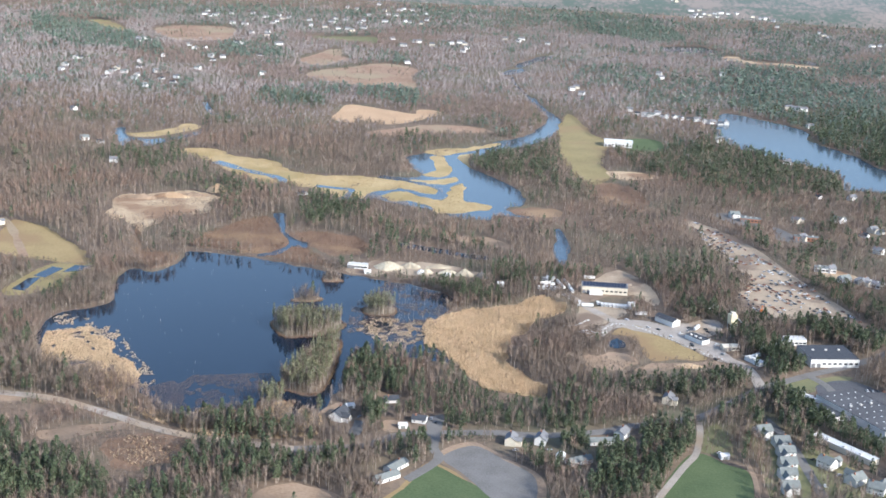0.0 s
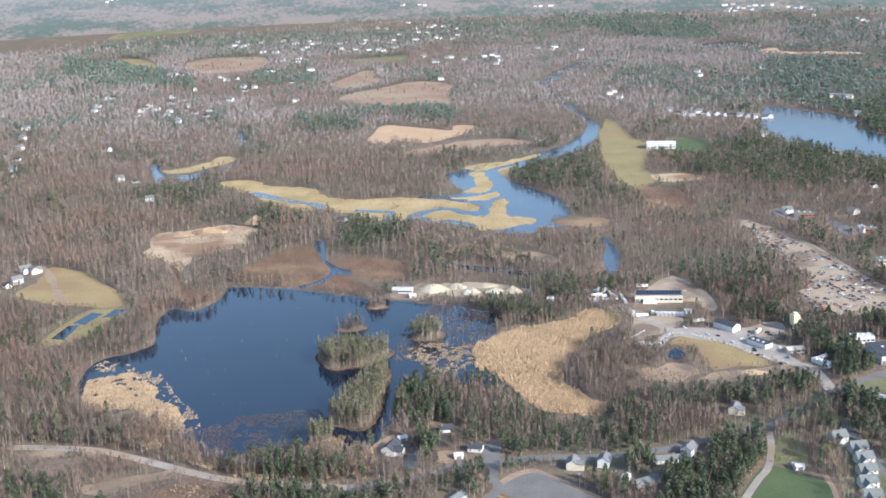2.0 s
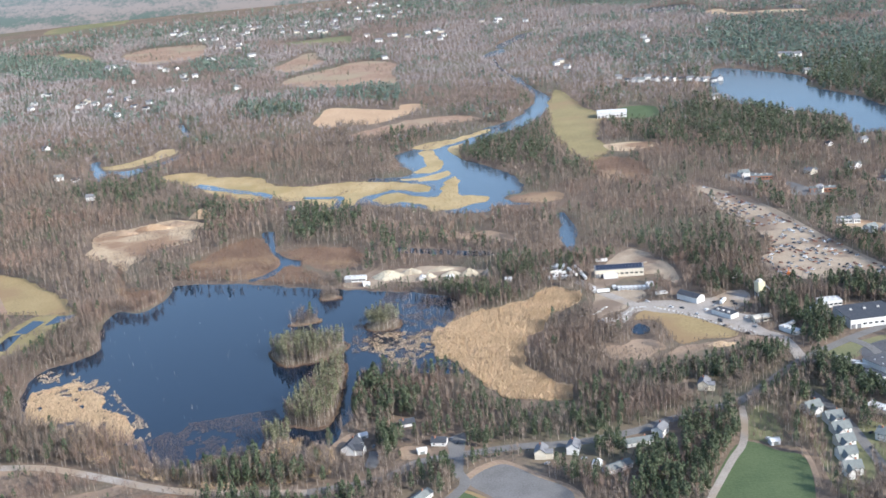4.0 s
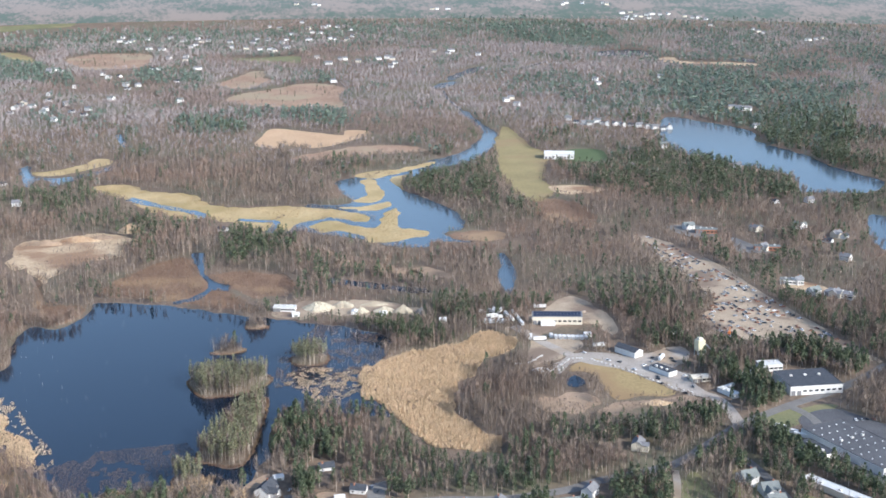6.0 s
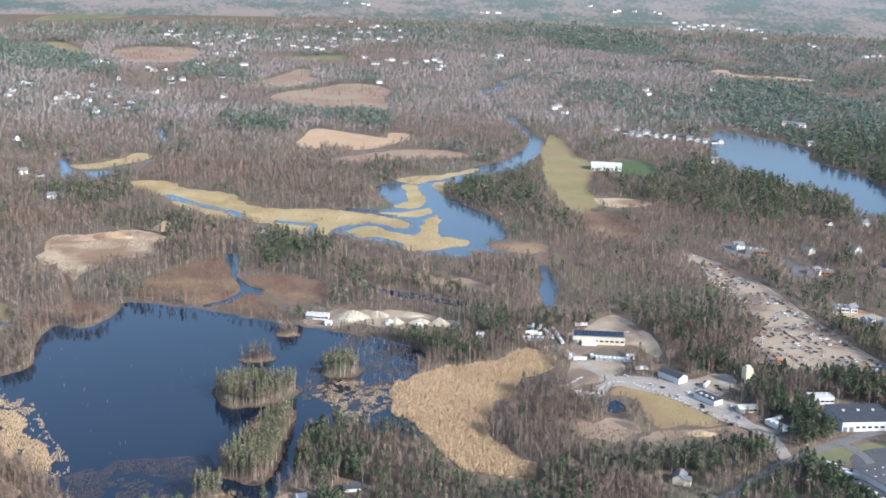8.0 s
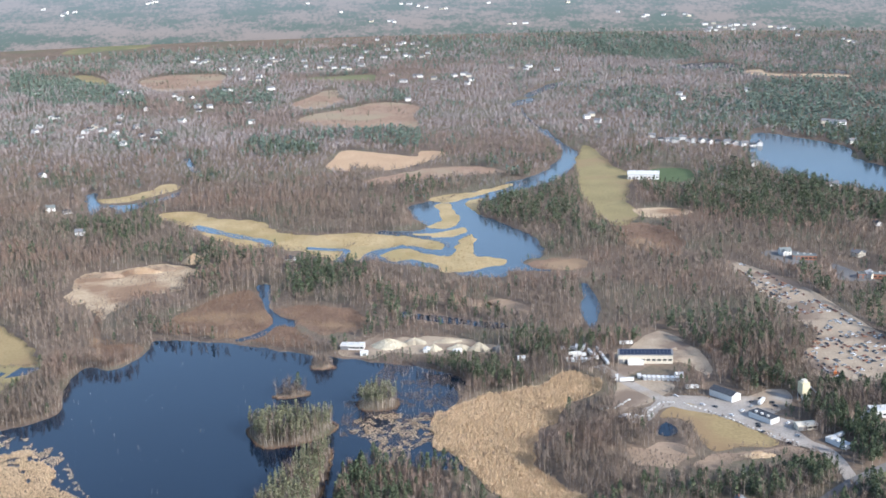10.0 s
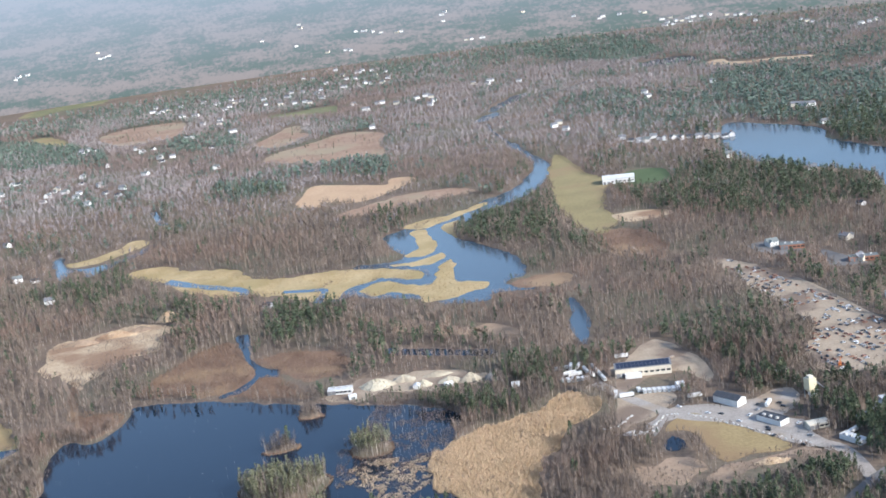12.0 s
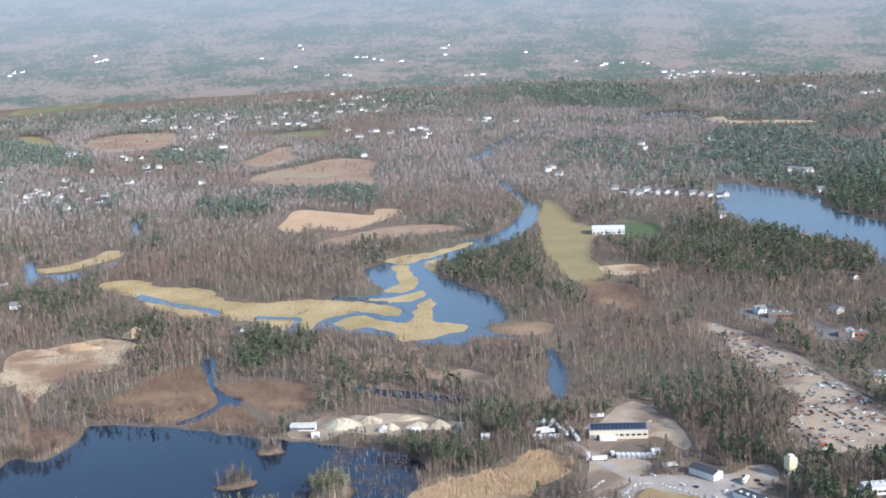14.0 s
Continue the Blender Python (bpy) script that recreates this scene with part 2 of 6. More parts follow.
def part(name, bm, material, parent, label=""):
    ob = mesh_object(name, bm, material, parent)
    if label:
        tagged(ob, label)
    return ob


# plan traced through an earlier camera; this matrix refits it to the present one
VIEW_WARP = np.array(((0.96086, 0.00383174, 6.08092), (-0.00439033, 1.35008, 102.712), (-3.2587e-05, 4.82369e-05, 1)))


def warp_xy(x, y):
    """A place of the plan, warped to fit the camera's view, in metres."""
    w = VIEW_WARP[2, 0] * x + VIEW_WARP[2, 1] * y + VIEW_WARP[2, 2]
    return (VIEW_WARP[0, 0] * x + VIEW_WARP[0, 1] * y + VIEW_WARP[0, 2]) / w, (VIEW_WARP[1, 0] * x + VIEW_WARP[1, 1] * y + VIEW_WARP[1, 2]) / w


AREAS = []


def sheet(name, points, z, material, label, wobble=2.0, category="ground", kind="structure", step=4.0, depth=0.6, straight=False):
    """A piece of ground or water: its top at z, with edges that go down into the soil."""
    o = np.array(points, float) if straight else natural(points, wobble, step) if wobble else spline(points, True, step)
    AREAS.append((name, o))
    bm = bmesh.new()
    top = [bm.verts.new((x, y, z)) for x, y in o]
    low = [bm.verts.new((x, y, z - depth)) for x, y in o]
    face = bm.faces.new(top)
    n = len(top)
    for i in range(n):
        bm.faces.new((top[i - 1], low[i - 1], low[i], top[i]))
    bmesh.ops.triangulate(bm, faces=[face])
    bmesh.ops.recalc_face_normals(bm, faces=bm.faces)
    return tagged(mesh_object(name, bm, material), label, category, kind=kind)


def ribbon(name, points, width, z, material, label, category="road", depth=0.5, kind="structure", uneven=0.0, taper=1.0):
    """A road or stream along a line."""
    c = spline(points, False, 5.0)
    d = np.gradient(c, axis=0)
    d /= np.linalg.norm(d, axis=1)[:, None] + 1e-9
    side = np.stack([-d[:, 1], d[:, 0]], 1)
    w = width / 2 * (1 + uneven * (vnoise(c[:, 0], c[:, 1], 22, 9) - 0.5) * 2)
    w = w * np.interp(np.linspace(0, 1, len(c)), (0, 0.28, 0.5), (taper, taper, 1))
    left, right = c + side * w[:, None], c - side * w[:, None]
    AREAS.append((name, np.concatenate([left, right[::-1]])))
    bm = bmesh.new()
    rows = []
    for p, q in zip(left, right):
        rows.append([bm.verts.new((*p, z)), bm.verts.new((*q, z)), bm.verts.new((*q, z - depth)), bm.verts.new((*p, z - depth))])
    for a, b in zip(rows, rows[1:]):
        bm.faces.new((a[0], b[0], b[1], a[1]))
        bm.faces.new((a[1], b[1], b[2], a[2]))
        bm.faces.new((a[3], b[3], b[0], a[0]))
    bm.faces.new(rows[0])
    bm.faces.new(rows[-1][::-1])
    bmesh.ops.recalc_face_normals(bm, faces=bm.faces)
    return tagged(mesh_object(name, bm, material), label, category, kind=kind)


def box(bm, x0, x1, y0, y1, z0, z1, top=1.0):
    """A box, tapered towards its top when top is under 1."""
    cx, cy = (x0 + x1) / 2, (y0 + y1) / 2
    v = [bm.verts.new((cx + (x - cx) * k, cy + (y - cy) * k, z)) for z, k in ((z0, 1), (z1, top)) for x, y in ((x0, y0), (x1, y0), (x1, y1), (x0, y1))]
    for f in ((3, 2, 1, 0), (4, 5, 6, 7), (0, 1, 5, 4), (1, 2, 6, 5), (2, 3, 7, 6), (3, 0, 4, 7)):
        bm.faces.new([v[i] for i in f])
    return v


def base(name):
    return new(name)


# ---- the plan ----
LAKE = [
    (-318, 1051), (-271, 1043), (-219, 1029), (-153, 1004), (-91, 985), (-30, 963), (9, 935), (0, 887), (-17, 832), (7, 780),
    (-44, 758), (-92, 721), (-105, 682), (-126, 674), (-164, 674), (-197, 667), (-232, 674), (-274, 714), (-331, 742), (-382, 766),
    (-407, 818), (-406, 863), (-377, 879), (-361, 904), (-375, 949), (-370, 990), (-343, 983), (-323, 1008), (-318, 1032),
]
REEDS_EAST = [
    (-19, 858), (-6, 880), (27, 903), (71, 914), (104, 939), (129, 933), (133, 911), (106, 888), (89, 859), (69, 832), (64, 790),
    (74, 762), (95, 737), (91, 722), (64, 730), (36, 739), (23, 759), (9, 780), (-8, 808), (-17, 832),
]
REEDS_WEST = [
    (-383, 760), (-394, 794), (-400, 821), (-361, 836), (-338, 813), (-321, 799), (-320, 781), (-296, 766), (-279, 740),
    (-278, 726), (-286, 711), (-287, 693), (-299, 694), (-314, 710), (-334, 733), (-361, 753),
]
REED_SCATTER = [(-98, 855), (-76, 881), (-51, 876), (-18, 872), (-15, 833), (-36, 816), (-51, 782), (-71, 829)]
DEBRIS = [
    (-270, 714), (-237, 742), (-160, 752), (-144, 722), (-156, 678), (-215, 663), (-252, 677),
]
SHRUB_MARSH = [(-321, 1075), (-313, 1116), (-275, 1167), (-247, 1186), (-211, 1116), (-193, 1093), (-150, 1041), (-137, 1014), (-186, 1025), (-246, 1047)]
SHRUB_MARSH_EAST = [(-204, 1126), (-157, 1133), (-105, 1101), (-97, 1067), (-135, 1054), (-180, 1090)]
MARSH_STREAM = [
    (-241, 1198), (-227, 1201), (-217, 1156), (-208, 1122), (-189, 1097), (-176, 1088), (-175, 1071), (-191, 1076),
    (-206, 1054), (-226, 1039), (-232, 1042), (-213, 1061), (-200, 1087), (-212, 1115), (-226, 1150),
]
SAND_PIT = [
    (-463, 1173), (-479, 1258), (-450, 1267), (-419, 1284), (-369, 1288), (-337, 1274), (-316, 1249), (-337, 1248),
    (-339, 1225), (-326, 1204), (-343, 1190), (-373, 1183), (-384, 1154), (-398, 1136), (-399, 1116), (-421, 1140),
    (-441, 1160),
]
SAND_SPIT = [(-414, 1135), (-405, 1131), (-378, 1055), (-347, 1043), (-323, 1037), (-328, 1011), (-347, 995), (-364, 1004), (-388, 1055)]
MEADOW_WEST = [
    (-585, 1057), (-576, 1087), (-580, 1135), (-567, 1140), (-535, 1126), (-466, 1063), (-425, 1008), (-449, 1000),
    (-516, 1015), (-569, 1041),
]
BASIN_LAWN = [
    (-480, 906), (-491, 927), (-481, 966), (-465, 999), (-417, 1002), (-410, 987), (-428, 946), (-453, 913),
]
BASIN_ONE = [
    (-481, 922), (-476, 953), (-463, 957), (-465, 918),
]
BASIN_TWO = [
    (-473, 961), (-463, 989), (-448, 984), (-458, 956),
]
BASIN_THREE = [
    (-445, 973), (-439, 995), (-416, 994), (-425, 979),
]
NW_WATER = [
    (-616, 1644), (-605, 1658), (-578, 1597), (-546, 1580), (-513, 1587), (-477, 1621), (-460, 1668), (-456, 1625),
    (-490, 1579), (-511, 1545), (-527, 1534), (-544, 1568), (-563, 1564), (-563, 1526), (-595, 1589),
]
NW_GRASS = [
    (-588, 1621), (-552, 1626), (-517, 1665), (-499, 1700), (-468, 1681), (-490, 1636), (-519, 1607), (-551, 1593),
    (-577, 1602),
]
MARSH_GRASS = [
    (-456, 1525), (-408, 1529), (-360, 1490), (-292, 1466), (-264, 1426), (-200, 1393), (-136, 1395), (-64, 1370),
    (-22, 1345), (-13, 1328), (-18, 1310), (-44, 1317), (-71, 1333), (-93, 1322), (-106, 1314), (-112, 1288), (-127, 1277),
    (-153, 1283), (-190, 1312), (-255, 1344), (-287, 1352), (-351, 1396), (-386, 1441), (-428, 1476),
]
MARSH_ISLET = [
    (-40, 1415), (-23, 1432), (-23, 1481), (-29, 1518), (-11, 1526), (1, 1483), (5, 1435), (-1, 1408), (-24, 1399),
]
MARSH_BAR = [
    (-40, 1550), (-15, 1575), (21, 1579), (58, 1606), (95, 1628), (88, 1604), (57, 1580), (29, 1559), (-14, 1530),
]
MARSH_SPIT = [
    (14, 1522), (28, 1541), (42, 1541), (35, 1508), (37, 1461), (26, 1485),
]
POND = [
    (145, 1164), (155, 1172), (159, 1145), (161, 1132), (162, 1113), (156, 1075), (147, 1045), (141, 1048), (139, 1076),
    (138, 1108), (147, 1130),
]
FAR_LAKE = [
    (583, 1925), (645, 1891), (710, 1792), (690, 1714), (728, 1625), (751, 1518), (780, 1434), (720, 1383), (658, 1394),
    (634, 1400), (658, 1485), (616, 1542), (581, 1585), (537, 1642), (524, 1751),
]
TAN_FIELD = [
    (-232, 1774), (-228, 1840), (-212, 1911), (-129, 1871), (-75, 1841), (-65, 1880), (-25, 1874), (-25, 1834), (-74, 1773),
    (-123, 1744), (-180, 1770), (-188, 1746),
]
DIRT_STRIP = [
    (-157, 1675), (-102, 1716), (-43, 1751), (7, 1752), (56, 1741), (84, 1704), (34, 1692), (-24, 1685), (-81, 1663),
    (-132, 1647),
]
HALL_MEADOW = [(240, 1879), (262, 1846), (276, 1729), (293, 1641), (263, 1510), (270, 1437), (239, 1387), (214, 1399), (199, 1502), (207, 1698)]
SPORTS_GREEN = [(332, 1683), (393, 1678), (384, 1608), (325, 1609)]
SAND_LOT = [(264, 1459), (325, 1459), (345, 1432), (280, 1416)]
RED_HEATH = [(222, 1391), (283, 1382), (302, 1294), (270, 1258), (228, 1306)]
SALVAGE_YARD = [
    (336, 1231), (369, 1196), (403, 1125), (423, 1031), (439, 966), (458, 902), (468, 862), (457, 856), (435, 889),
    (405, 907), (357, 912), (328, 927), (339, 968), (366, 1003), (359, 1052), (349, 1112), (340, 1180),
]
WORKS_YARD = [
    (161, 860), (176, 881), (197, 894), (228, 884), (256, 887), (292, 897), (300, 885), (291, 868), (274, 857), (283, 843),
    (287, 820), (294, 801), (285, 795), (265, 809), (252, 824), (234, 843), (217, 862), (199, 876), (181, 867), (165, 850),
]
GRAVEL_STRIP = [(-120, 1007), (-96, 1036), (-61, 1038), (-6, 1034), (41, 1009), (34, 990), (-32, 991), (-65, 999), (-91, 990)]
BALL_FIELD = [
    (176, 854), (184, 867), (202, 878), (218, 864), (234, 844), (250, 826), (262, 809), (253, 803), (229, 804), (212, 798),
    (206, 800), (201, 814), (199, 827), (197, 843), (189, 854),
]
DIRT_BANK = [
    (186, 778), (201, 791), (227, 797), (258, 803), (283, 803), (276, 795), (240, 790), (212, 779), (197, 773),
]
SMALL_POND = [
    (171, 841), (180, 846), (186, 838), (183, 828), (172, 825), (169, 833),
]
CAR_PARK = [(3, 624), (28, 641), (51, 623), (75, 599), (69, 559), (44, 568), (19, 602)]
SCHOOL_LAWN = [(-24, 584), (-8, 612), (6, 607), (44, 568), (35, 541), (-35, 557)]
GREEN_FIELD = [(204, 637), (233, 625), (247, 613), (237, 571), (215, 531), (159, 554)]
UPPER_LAWN = [(220, 668), (240, 684), (242, 639), (213, 644)]
EAST_LOT = [(350, 753), (387, 771), (414, 749), (437, 718), (391, 662), (361, 693)]
FACTORY_LAWN = [(318, 760), (355, 773), (390, 779), (389, 770), (334, 744)]
BARE_PATCH_WEST = [
    (-406, 691), (-390, 701), (-358, 696), (-336, 689), (-336, 680), (-362, 682), (-379, 677), (-397, 673),
]
BARE_CLEARING = [
    (-272, 624), (-262, 641), (-226, 638), (-205, 633), (-205, 611), (-232, 597), (-255, 606),
]
CLEARING_NORTH = [(35, 1125), (56, 1132), (79, 1113), (83, 1092), (60, 1101), (42, 1111)]
CLEARING_MID = [(-53, 1173), (-27, 1175), (12, 1142), (43, 1120), (39, 1108), (-2, 1123), (-53, 1149)]
BAY = [
    (-72, 1512), (-46, 1534), (-20, 1548), (20, 1557), (58, 1596), (107, 1641), (110, 1615), (56, 1558), (39, 1533),
    (34, 1488), (41, 1448), (71, 1410), (102, 1360), (114, 1320), (116, 1285), (107, 1265), (92, 1259), (85, 1243),
    (116, 1223), (115, 1213), (77, 1220), (52, 1201), (11, 1208), (-23, 1237), (-98, 1273), (-119, 1274), (-146, 1281),
    (-150, 1322), (-133, 1349), (-105, 1394), (-53, 1395), (-41, 1416), (-58, 1445),
]
HILL_WEST = [
    (-933, 2900), (-898, 3007), (-797, 3019), (-713, 2993), (-673, 2889), (-665, 2750), (-720, 2718), (-814, 2717),
]
HILL_MID = [
    (-404, 2437), (-379, 2510), (-349, 2618), (-312, 2628), (-301, 2523), (-275, 2476), (-296, 2409), (-345, 2362),
]
HILL_EAST = [
    (-353, 2215), (-335, 2291), (-263, 2354), (-199, 2415), (-130, 2402), (-87, 2332), (-92, 2222), (-82, 2114),
    (-143, 2130), (-203, 2123), (-267, 2146),
]
GOLF = [
    (-1480, 3692), (-1492, 3835), (-1413, 3862), (-1426, 3959), (-1265, 3957), (-1299, 4181), (-1223, 3955), (-1201, 3787),
    (-1327, 3741), (-1391, 3655),
]
GOLF_B = [
    (-1105, 3938), (-1065, 4019), (-1055, 4167), (-987, 3922), (-1029, 3924),
]
FAR_POND = [
    (635, 2831), (703, 2873), (770, 2877), (806, 2815), (778, 2764), (698, 2762), (645, 2772),
]
FAR_POND_B = [
    (974, 2654), (1029, 2677), (1045, 2623), (1020, 2597),
]
FAR_SAND = [
    (772, 2682), (842, 2716), (847, 2638), (942, 2610), (1018, 2575), (1018, 2539), (926, 2566), (820, 2603),
]
TOWN_LAWN = [
    (-429, 2869), (-347, 2871), (-240, 2876), (-227, 2767), (-305, 2783), (-405, 2814),
]
LOT_A = [(388, 1257), (433, 1256), (438, 1217), (406, 1213)]
LOT_B = [(459, 1208), (480, 1166), (485, 1149), (449, 1155)]
WEST_CLEAR = [
    (-1196, 3062), (-1161, 3088), (-1072, 2985), (-1011, 2860), (-1093, 2927),
]

ISLE_BLOCK = [(-179, 858), (-158, 867), (-107, 863), (-106, 846), (-128, 829), (-137, 827), (-159, 825), (-173, 841)]
ISLE_SMALL = [(-166, 918), (-152, 925), (-137, 922), (-136, 916), (-150, 912), (-165, 912)]
ISLE_REED = [(-142, 977), (-134, 985), (-121, 976), (-120, 969), (-139, 968)]
ISLE_MID = [(-88, 898), (-72, 908), (-53, 900), (-53, 887), (-69, 881), (-83, 884)]
ISLE_SOUTH = [(-161, 700), (-151, 707), (-137, 701), (-137, 689), (-147, 685), (-157, 687)]
ISLE_WEDGE = [(-149, 730), (-124, 795), (-103, 820), (-102, 762), (-107, 723), (-117, 714), (-136, 719)]

PINE_POINT = [
    (-104, 811), (-94, 829), (-69, 810), (-44, 765), (-32, 729), (-45, 703), (-71, 707), (-93, 725),
]
POINT_GROUND = [(-91, 774), (-68, 797), (-30, 790), (10, 778), (34, 738), (10, 692), (-68, 675), (-82, 680), (-89, 711)]
PINE_SW = [
    (-204, 641), (-141, 655), (-63, 628), (-78, 596), (-151, 571), (-205, 582),
]
PINE_CORNER = [(85, 653), (106, 673), (132, 664), (121, 639), (93, 633)]
PINE_SE = [(129, 627), (178, 671), (228, 687), (208, 643), (166, 567), (107, 564)]
PINE_CAPE = [(35, 1467), (77, 1592), (142, 1656), (195, 1606), (195, 1468), (174, 1357), (123, 1381), (70, 1415)]
PINE_RIDGE = [(289, 1586), (405, 1659), (527, 1645), (598, 1547), (650, 1477), (612, 1358), (529, 1344), (441, 1341), (354, 1420), (310, 1480)]
PINE_NORTH = [(-215, 1212), (-193, 1278), (-141, 1262), (-107, 1247), (-117, 1180), (-190, 1155)]
PINE_BELT = [(-80, 1111), (-7, 1118), (66, 1103), (65, 1064), (-6, 1067), (-63, 1063)]
PINE_WORKS = [(317, 843), (361, 852), (368, 810), (350, 774), (321, 767), (304, 783)]
PINE_YARD = [(323, 882), (382, 914), (468, 872), (442, 814), (413, 837), (367, 872)]
PINE_EAST = [(291, 739), (324, 746), (353, 686), (371, 652), (354, 612), (332, 659), (302, 710)]
PINE_SHORE = [(-97, 974), (-30, 960), (60, 951), (71, 921), (27, 910), (-29, 936)]
PINE_HOUSE = [(-70, 698), (-51, 713), (-43, 663), (-61, 653)]
PINE_LOT = [
    (225, 1048), (279, 1067), (321, 1038), (317, 986), (266, 950), (228, 987),
]
PINE_MID = [
    (-421, 1965), (-420, 2050), (-346, 2023), (-275, 1964), (-270, 1881), (-346, 1886),
]
PINE_HILL = [
    (-205, 1978), (-215, 2140), (-143, 2124), (-69, 2062), (-60, 1905), (-132, 1918),
]
MARSH_HEAD = [
    (-99, 1292), (-89, 1308), (-63, 1316), (-41, 1300), (-22, 1285), (-5, 1288), (1, 1326), (9, 1358), (21, 1368),
    (25, 1349), (23, 1307), (27, 1283), (46, 1271), (65, 1256), (62, 1241), (40, 1238), (22, 1230), (1, 1221), (-18, 1231),
    (-23, 1248), (-55, 1273), (-80, 1271),
]
MARSH_TONGUE = [
    (-57, 1381), (-25, 1382), (2, 1394), (15, 1400), (13, 1376), (-6, 1363), (-33, 1361),
]
CHAN_C = [
    (-108, 1397), (-80, 1385), (-57, 1369), (-33, 1363),
]
DARK_SLOUGH = [
    (-58, 1102), (-3, 1083), (51, 1061), (47, 1050), (-9, 1069), (-52, 1085),
]
RIVER_POOL = [
    (128, 2335), (156, 2385), (188, 2404), (187, 2357), (158, 2315), (134, 2309),
]
RIVER_BEND = [
    (165, 2435), (197, 2506), (243, 2592), (287, 2627), (273, 2560), (217, 2475), (183, 2415),
]
BRUSH_BANK = [
    (139, 802), (160, 809), (185, 811), (193, 795), (175, 782), (148, 780),
]
SOLAR_YARD = [
    (154, 974), (176, 998), (212, 1030), (235, 992), (246, 955), (236, 930), (225, 946), (214, 959), (192, 953), (169, 939),
    (158, 924), (187, 926), (198, 908), (183, 890), (164, 876), (139, 868), (150, 912), (152, 950),
]
REED_RAFTS = [
    (-412, 841), (-401, 863), (-342, 848), (-295, 777), (-271, 751), (-260, 725), (-272, 714), (-297, 766), (-334, 810),
    (-360, 834),
]
HEATH_STRIP = [
    (-330, 642), (-315, 651), (-290, 659), (-260, 663), (-262, 653), (-293, 641), (-317, 632),
]
SANDY_CUT = [
    (-137, 573), (-119, 581), (-93, 578), (-75, 571), (-73, 561), (-131, 557),
]
BARE_SWAMP = [
    (58, 831), (71, 857), (107, 897), (142, 856), (138, 782), (116, 733), (85, 741), (64, 772),
]
BARE_BOG = [
    (70, 1178), (138, 1244), (217, 1227), (283, 1198), (342, 1137), (315, 1055), (228, 1063), (152, 1015), (77, 1022),
    (36, 1051),
]
BARE_WEST = [
    (-467, 1615), (-356, 1788), (-104, 1726), (-74, 1562), (-65, 1401), (-245, 1394), (-454, 1529),
]
BARE_MID = [
    (-53, 815), (-14, 832), (37, 787), (56, 734), (0, 660), (-44, 685), (-44, 760),
]
BARE_ROAD = [
    (5, 721), (139, 734), (134, 677), (86, 661), (10, 655),
]
BARE_LEFT = [
    (-507, 850), (-400, 806), (-324, 711), (-393, 707), (-432, 704),
]
PINE_WEST = [
    (-404, 668), (-329, 629), (-296, 603), (-256, 591), (-240, 546), (-340, 541),
]
PINE_STRIP = [
    (144, 769), (227, 777), (276, 778), (289, 749), (212, 712), (138, 727),
]
PINE_EAST_FAR = [
    (692, 2428), (834, 2514), (1012, 2173), (997, 1955), (709, 1418), (662, 1584), (703, 1814), (614, 1983),
]
PINE_CROWN = [
    (342, 2421), (471, 2506), (594, 2323), (650, 2127), (605, 1989), (483, 2004), (399, 2153), (303, 2251),
]
PINE_PLAIN = [
    (340, 4160), (594, 4020), (761, 3282), (753, 2966), (615, 2889), (423, 3168), (288, 3704),
]
PINE_GOLF = [
    (-1924, 5364), (-1638, 5242), (-1207, 4730), (-1064, 4157), (-1278, 3999), (-1409, 3977), (-1645, 4050), (-1895, 4676),
]
PINE_GOLF_EAST = [
    (-1040, 4362), (-825, 4427), (-587, 4176), (-534, 3780), (-690, 3675), (-926, 3871),
]
PINE_WEST_FAR = [
    (-1445, 3187), (-1190, 3004), (-970, 2810), (-796, 2556), (-764, 2405), (-951, 2538), (-1028, 2512), (-1263, 2780),
]
PINE_SLOPE = [
    (-674, 2658), (-643, 2719), (-480, 2595), (-448, 2428), (-554, 2454), (-628, 2496),
]
PINE_SHELTER = [
    (-157, 2397), (-147, 2489), (-110, 2450), (-112, 2362),
]

ROAD_WEST = [(-422, 705), (-380, 701), (-337, 694), (-280, 671), (-246, 656), (-207, 643), (-165, 636), (-118, 629)]
ROAD_SOUTH = [
    (-118, 629), (-64, 636), (-37, 653), (-4, 658), (43, 662), (86, 660), (135, 668), (165, 679), (207, 690), (231, 699),
    (260, 721), (299, 750), (352, 779), (411, 806), (475, 847),
]
ROAD_SCHOOL = [(-3, 658), (-5, 636), (-1, 620), (-25, 592)]
ROAD_PATH = [(166, 577), (195, 619), (210, 639), (221, 669), (225, 689)]
ROAD_CONDO = [(283, 704), (290, 682), (295, 652), (295, 620), (295, 584)]
ROAD_FACTORY = [(352, 779), (364, 754), (360, 704), (375, 661)]
ROAD_SALVAGE = [(340, 1231), (369, 1192), (403, 1121), (423, 1030), (440, 964), (459, 901), (472, 852)]
ROAD_WORKS = [(138, 957), (164, 913), (195, 876), (233, 856), (269, 815), (296, 793), (299, 750)]
ROAD_PIT = [(-427, 1145), (-390, 1074), (-365, 1010)]

CHAN_SOUTH = [
    (-384, 1451), (-349, 1424), (-312, 1399), (-276, 1378), (-256, 1360), (-258, 1347),
]
CHAN_A = [
    (-202, 1335), (-169, 1326), (-146, 1320), (-147, 1300), (-151, 1276),
]
CHAN_B = [
    (-119, 1278), (-109, 1304), (-89, 1319), (-63, 1325), (-39, 1308), (-18, 1301), (-8, 1320), (-6, 1342), (5, 1359),
    (17, 1371),
]
CHAN_FAR = [
    (-517, 1892), (-498, 1847), (-477, 1796), (-464, 1780),
]
